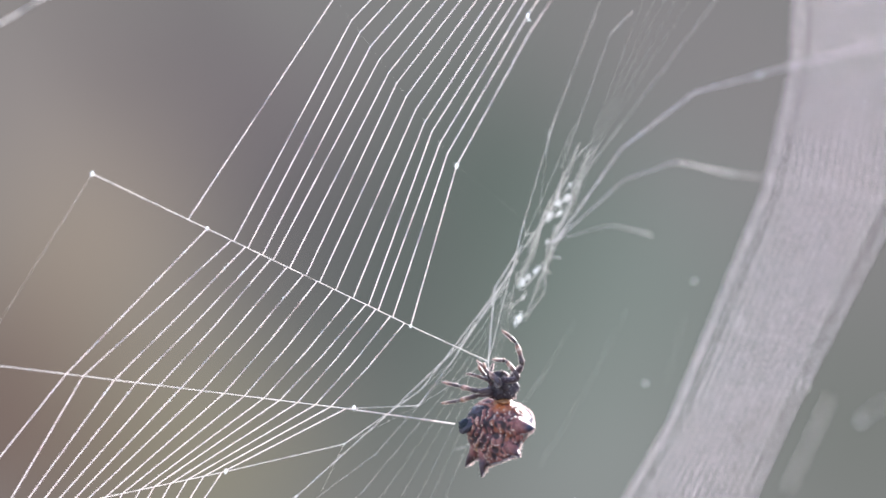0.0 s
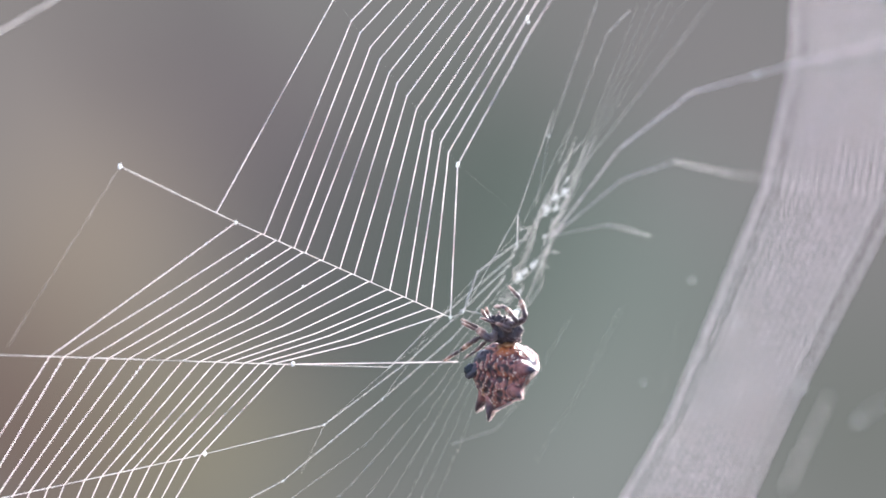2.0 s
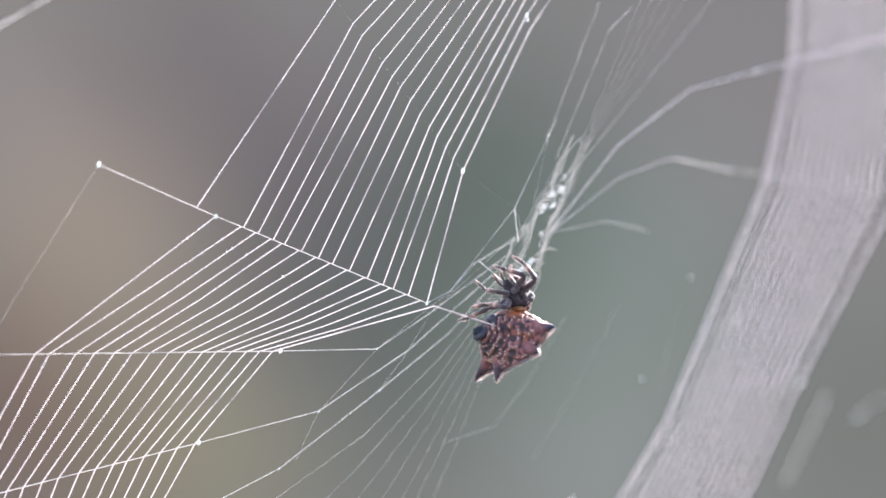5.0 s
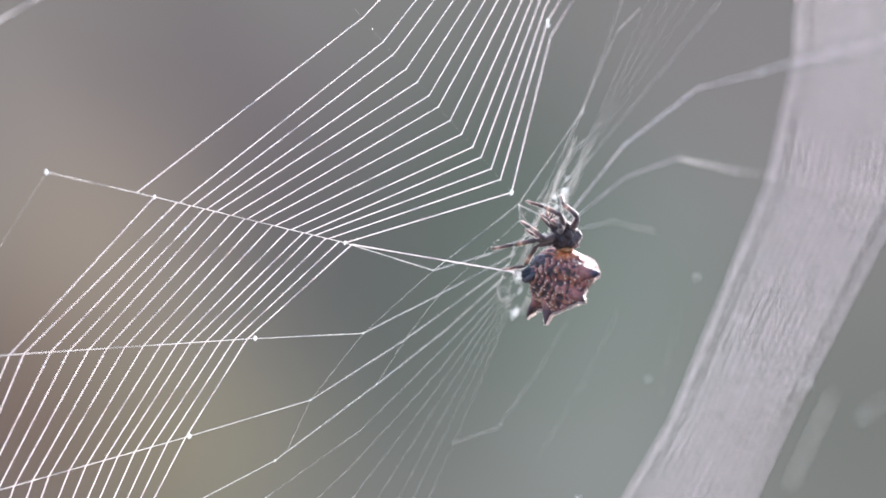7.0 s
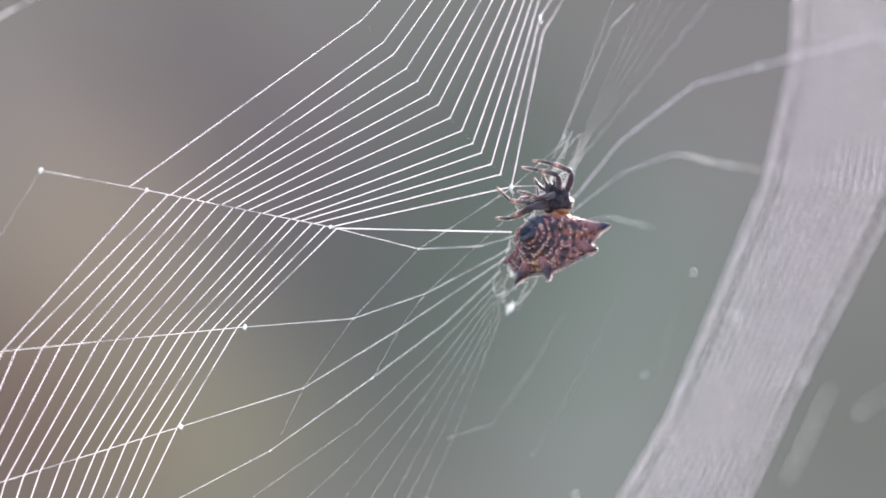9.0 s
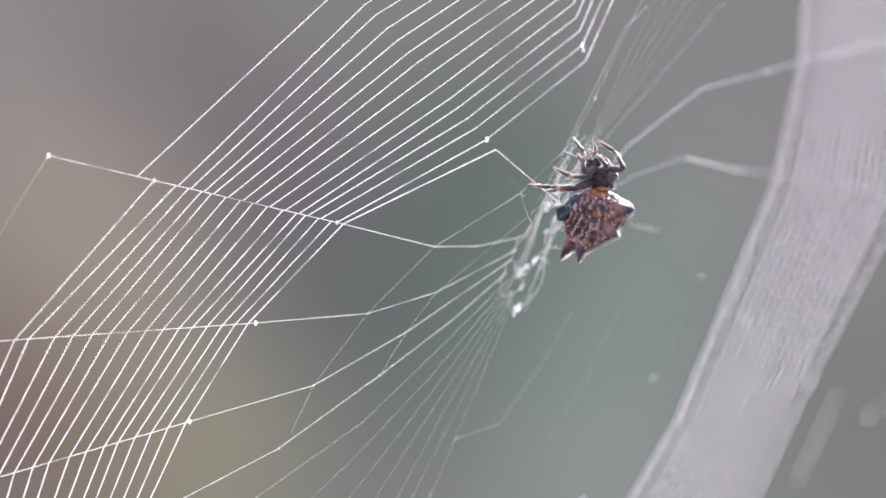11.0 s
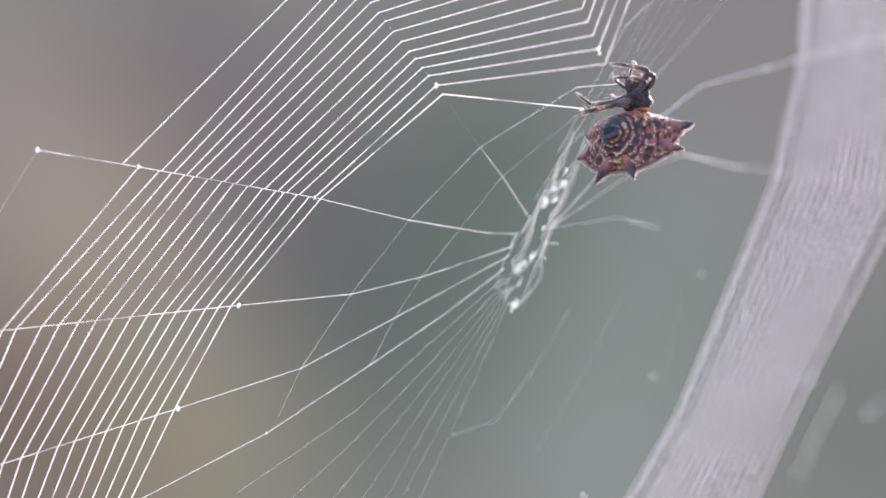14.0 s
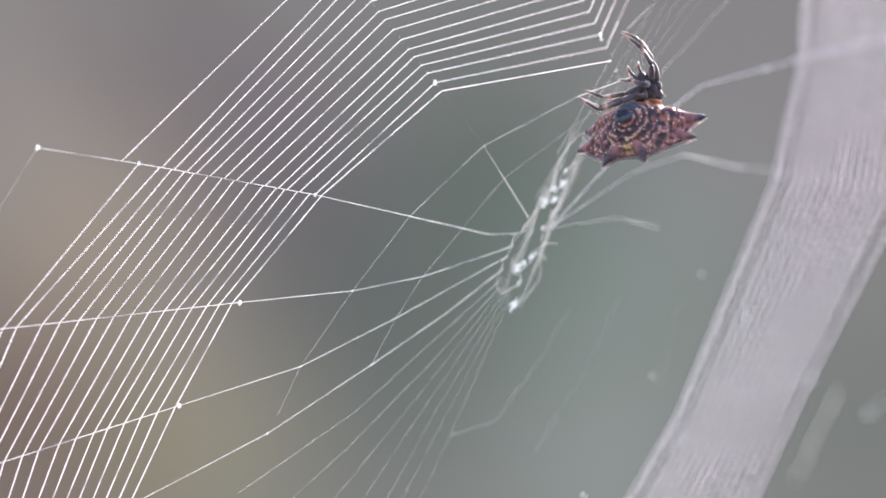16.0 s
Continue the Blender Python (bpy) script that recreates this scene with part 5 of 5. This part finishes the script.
THIRD_TIP = [(0, -2.50, 1.53), (0.5, -3.78, 1.21), (1, -3.29, -1.89), (1.5, -3.04, -1.94), (2, -3.02, -1.44), (3, -2.83, -0.31), (4, -2.34, -0.37), (6.5, -3.36, 1.06), (7.5, -2.05, 1.07), (9, -2.65, 1.32), (11.5, -2.63, 0.96), (12.5, -1.54, 1.96), (13, -1.66, 1.39), (13.5, -1.56, 1.25), (14, -1.60, 0.89), (16, -1.21, 0.57)]
THIRD_JOINT = [(0, -1.76, 1.40), (0.5, -3.18, 0.68), (1, -2.29, -1.22), (1.5, -2.10, -1.47), (2, -2.22, -0.91), (3, -2.30, -0.18), (4, -1.68, -0.10), (6.5, -2.62, 0.46), (7.5, -1.51, 0.80), (9, -2.12, 1.18), (11.5, -1.81, 0.46), (12.5, -1.28, 1.56), (13, -1.41, 1.06), (13.5, -1.31, 1.09), (14, -1.35, 0.64), (16, -0.72, 0.41)]
THIRD_KNEE = [(0, -1.03, 1.13), (0.5, -2.38, 0.21), (1, -1.69, -0.56), (1.5, -1.64, -0.47), (2, -1.55, -0.24), (3, -1.23, 0.02), (4, -0.61, 0.16), (6.5, -1.82, 0.09), (7.5, -1.11, 0.54), (9, -1.45, 0.85), (11.5, -0.98, 0.55), (12.5, -0.94, 1.09), (13, -1.08, 0.82), (13.5, -0.98, 0.75), (14, -1.02, 0.40), (16, -0.05, 0.24)]
# hip in the spider's space, then the lengths of thigh, shin and foot, mm
LEGS = [((0.95, -0.15, 1.15), FORE_FAR_TIP, FORE_FAR_JOINT, FORE_FAR_KNEE, 1.75, 1.7, 1.45, 1.0), ((0.5, -0.55, 1.3), FORE_NEAR_TIP, FORE_NEAR_JOINT, FORE_NEAR_KNEE, 1.75, 1.7, 1.4, 1.0),
        ((0.25, -0.7, 1.0), SECOND_TIP, SECOND_JOINT, SECOND_KNEE, 1.5, 1.4, 1.25, 0.85), ((-0.05, -0.65, 0.8), HOLDING_TIP, HOLDING_JOINT, HOLDING_KNEE, 1.7, 1.6, 1.4, 0.88),
        ((-0.2, -0.6, 0.45), HIND_NEAR_TIP, HIND_NEAR_JOINT, HIND_NEAR_KNEE, 2.0, 1.85, 1.65, 1.0), ((-0.15, -0.3, 0.25), HIND_FAR_TIP, HIND_FAR_JOINT, HIND_FAR_KNEE, 2.0, 1.85, 1.6, 0.95),
        ((-0.1, -0.6, 0.65), THIRD_TIP, THIRD_JOINT, THIRD_KNEE, 1.15, 1.0, 0.9, 0.7), ((0.9, 0.25, 0.9), FORE_FAR_TIP, SECOND_JOINT, FORE_FAR_KNEE, 1.1, 1.0, 0.85, 0.7)]


def down(leg, profile, long, n):
    """Fine pale hairs that stand off a leg, in one mesh under it."""
    spots = []
    for k in range(n):
        w, u = random.uniform(0, 6.283), random.uniform(0.03, 0.98)
        o = Vector((math.cos(w), math.sin(w), 0.7)).normalized()
        r = profile[min(int(u * len(profile)), len(profile) - 1)]
        spots.append((Vector((math.cos(w) * r * 0.85, math.sin(w) * r * 0.85, u * long)), o))
    fuzz(spots, 0.12, 0.015, "bristles", "short pale bristles", leg)


def limb_piece(name, long, profile, mat, label=""):
    n = len(profile) - 1
    bend = 0.07 * long
    ob = mesh_ob(name, *tube([(0, bend * math.sin(math.pi * k / n) * 0.5 * MM, long * k / n * MM) for k in range(n + 1)], [r * MM for r in profile], 12), mat, spider, label)
    down(ob, profile, long, 120)
    return ob


LEG_SETS = []
for hip, tip, joint, knee, a, b, c, s in LEGS:
    s *= 0.9
    thigh = limb_piece("thigh", a, [r * s for r in (0.12, 0.2, 0.25, 0.27, 0.275, 0.27, 0.26, 0.25, 0.24, 0.22, 0.17, 0.08)], THIGH)
    shin = limb_piece("shin", b, [r * s for r in (0.1, 0.19, 0.215, 0.2, 0.17, 0.165, 0.175, 0.185, 0.19, 0.185, 0.17, 0.14, 0.07)], LEG, "dark shin with rust-orange joints")
    foot = limb_piece("foot", c, [r * s for r in (0.08, 0.135, 0.14, 0.13, 0.12, 0.115, 0.115, 0.11, 0.1, 0.09, 0.075, 0.045)], LEG, "dark foot with pale bands")
    LEG_SETS.append(((thigh, shin, foot), Vector(hip), tip, joint, knee, a, b, c))


def limb_poses(limb, t):
    """Poses of thigh, shin and foot in the spider's space: the knee stands out towards the eye, the foot reaches back to the web."""
    _, hip, tip, joint, knee, a, b, c = limb
    m = spider_pose(t)
    back = m.inverted()
    y0 = (m @ (hip * MM)).y / MM

    def at(rows, y):
        x, z = glide(WAIST, t) + glide(rows, t)
        return back @ (to_space(x, z, y) + Vector((0, 0, HIGH))) / MM

    near = (back.to_3x3() @ Vector((0, -1, 0))).normalized()
    mid = at(joint, y0 - 0.45)
    hint = at(knee, y0 - 0.6)
    d = mid - hip
    reach = min(max(d.length, abs(a - b) + 0.12), a + b - 0.03)
    d.normalize()
    side = hint - hip
    side = side - d * side.dot(d) + near * 0.3
    side = (side - d * side.dot(d)).normalized()
    k = (a * a + reach * reach - b * b) / (2 * a * reach)
    bend = hip + d * a * k + side * a * math.sqrt(max(1 - k * k, 0))
    mid = hip + d * reach
    end = at(tip, y0 - 0.45)
    w = end - mid
    w = w - near * w.dot(near)
    flat = min(w.length, c * 0.98)
    end = mid + w.normalized() * flat - near * math.sqrt(c * c - flat * flat)
    res = []
    for p, q in ((hip, bend), (bend, mid), (mid, end)):
        z = (q - p).normalized()
        y = (side - z * side.dot(z)).normalized()
        res.append(Matrix.Translation(p * MM) @ Matrix((y.cross(z), y, z)).transposed().to_4x4())
    return res


# feelers beside the jaws
for x, y, z, turn in ((-0.35, -0.75, 1.3, -28), (0.1, -0.95, 1.35, -12)):
    feeler = mesh_ob("feeler", *tube([(-0.25 * math.sin(u * 2.2) * MM, -0.15 * u * MM, 1.25 * u * MM) for u in (0, 0.15, 0.3, 0.45, 0.6, 0.75, 0.9, 1.0)], [r * MM for r in (0.1, 0.12, 0.11, 0.1, 0.11, 0.12, 0.1, 0.04)], 10), LEG, spider, "short dark feeler with rusty bands")
    feeler.matrix_basis = pose(x * MM, y * MM, z * MM, 0, turn, 0)


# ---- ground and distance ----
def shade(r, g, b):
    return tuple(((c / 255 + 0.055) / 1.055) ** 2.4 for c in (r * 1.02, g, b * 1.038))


BACK_Y = 3.0
G = (DIST + BACK_Y) / DIST * MM
# painted light and shade of the backdrop: place, reach in mm, colour, strength
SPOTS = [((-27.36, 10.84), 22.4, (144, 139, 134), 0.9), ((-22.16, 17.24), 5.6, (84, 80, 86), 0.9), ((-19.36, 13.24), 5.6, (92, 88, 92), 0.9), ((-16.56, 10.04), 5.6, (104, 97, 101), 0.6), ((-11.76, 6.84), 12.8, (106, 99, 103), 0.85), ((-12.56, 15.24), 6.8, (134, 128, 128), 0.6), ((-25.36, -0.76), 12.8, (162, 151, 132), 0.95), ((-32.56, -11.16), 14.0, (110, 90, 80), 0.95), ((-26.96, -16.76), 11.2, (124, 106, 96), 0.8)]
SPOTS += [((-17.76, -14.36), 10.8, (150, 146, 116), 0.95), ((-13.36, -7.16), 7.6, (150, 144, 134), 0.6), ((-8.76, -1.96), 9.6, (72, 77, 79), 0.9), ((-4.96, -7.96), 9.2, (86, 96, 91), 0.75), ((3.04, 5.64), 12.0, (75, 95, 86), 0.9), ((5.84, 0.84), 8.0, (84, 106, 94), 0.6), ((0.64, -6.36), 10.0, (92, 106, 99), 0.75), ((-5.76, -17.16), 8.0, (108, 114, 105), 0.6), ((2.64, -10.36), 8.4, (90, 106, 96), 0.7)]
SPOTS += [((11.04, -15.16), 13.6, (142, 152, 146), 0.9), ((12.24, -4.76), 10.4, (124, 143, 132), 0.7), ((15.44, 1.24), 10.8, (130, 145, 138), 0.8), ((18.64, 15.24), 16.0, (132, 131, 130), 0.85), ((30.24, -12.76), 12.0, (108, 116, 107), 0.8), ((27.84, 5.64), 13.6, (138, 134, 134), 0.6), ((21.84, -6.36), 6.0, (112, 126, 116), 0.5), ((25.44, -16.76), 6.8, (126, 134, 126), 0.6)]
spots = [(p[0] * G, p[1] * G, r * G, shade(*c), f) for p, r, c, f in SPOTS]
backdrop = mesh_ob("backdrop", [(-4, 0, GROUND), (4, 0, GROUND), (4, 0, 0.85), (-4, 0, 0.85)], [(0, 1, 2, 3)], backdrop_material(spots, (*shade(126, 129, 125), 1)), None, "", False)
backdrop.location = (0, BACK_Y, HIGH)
tagged(backdrop, "glowing sheet painted as a blurred grey-green thicket far behind the web", "backdrop", "", "structure")
soil = body_material("soil", (0.05, 0.045, 0.03), (0.11, 0.1, 0.06), 0.95)
ground = mesh_ob("ground", [(-60, -60, GROUND), (60, -60, GROUND), (60, 60, GROUND), (-60, 60, GROUND)], [(0, 1, 2, 3)], soil, None, "", False)
tagged(ground, "bare pale-brown soil far below the web", "ground", "", "structure")


def motions():
    for ob, a, b, end, length in STRANDS:
        walk(ob, [(t, strand_pose(a, b, end, length, t)) for t in TIMES])
    for ob, at in KNOTS:
        walk(ob, [(t, Matrix.Translation(at(t))) for t in TIMES])
    walk(hub, [(t, Matrix.Translation(HUB_REST + Vector((glide(HUB_SWAY, t)[0] * MM, 0, glide(HUB_SWAY, t)[1] * MM)))) for t in TIMES])
    walk(spider, [(t, spider_pose(t)) for t in TIMES])
    for limb in LEG_SETS:
        poses = [limb_poses(limb, t) for t in TIMES]
        for k, ob in enumerate(limb[0]):
            walk(ob, [(t, p[k]) for t, p in zip(TIMES, poses)])


motions()
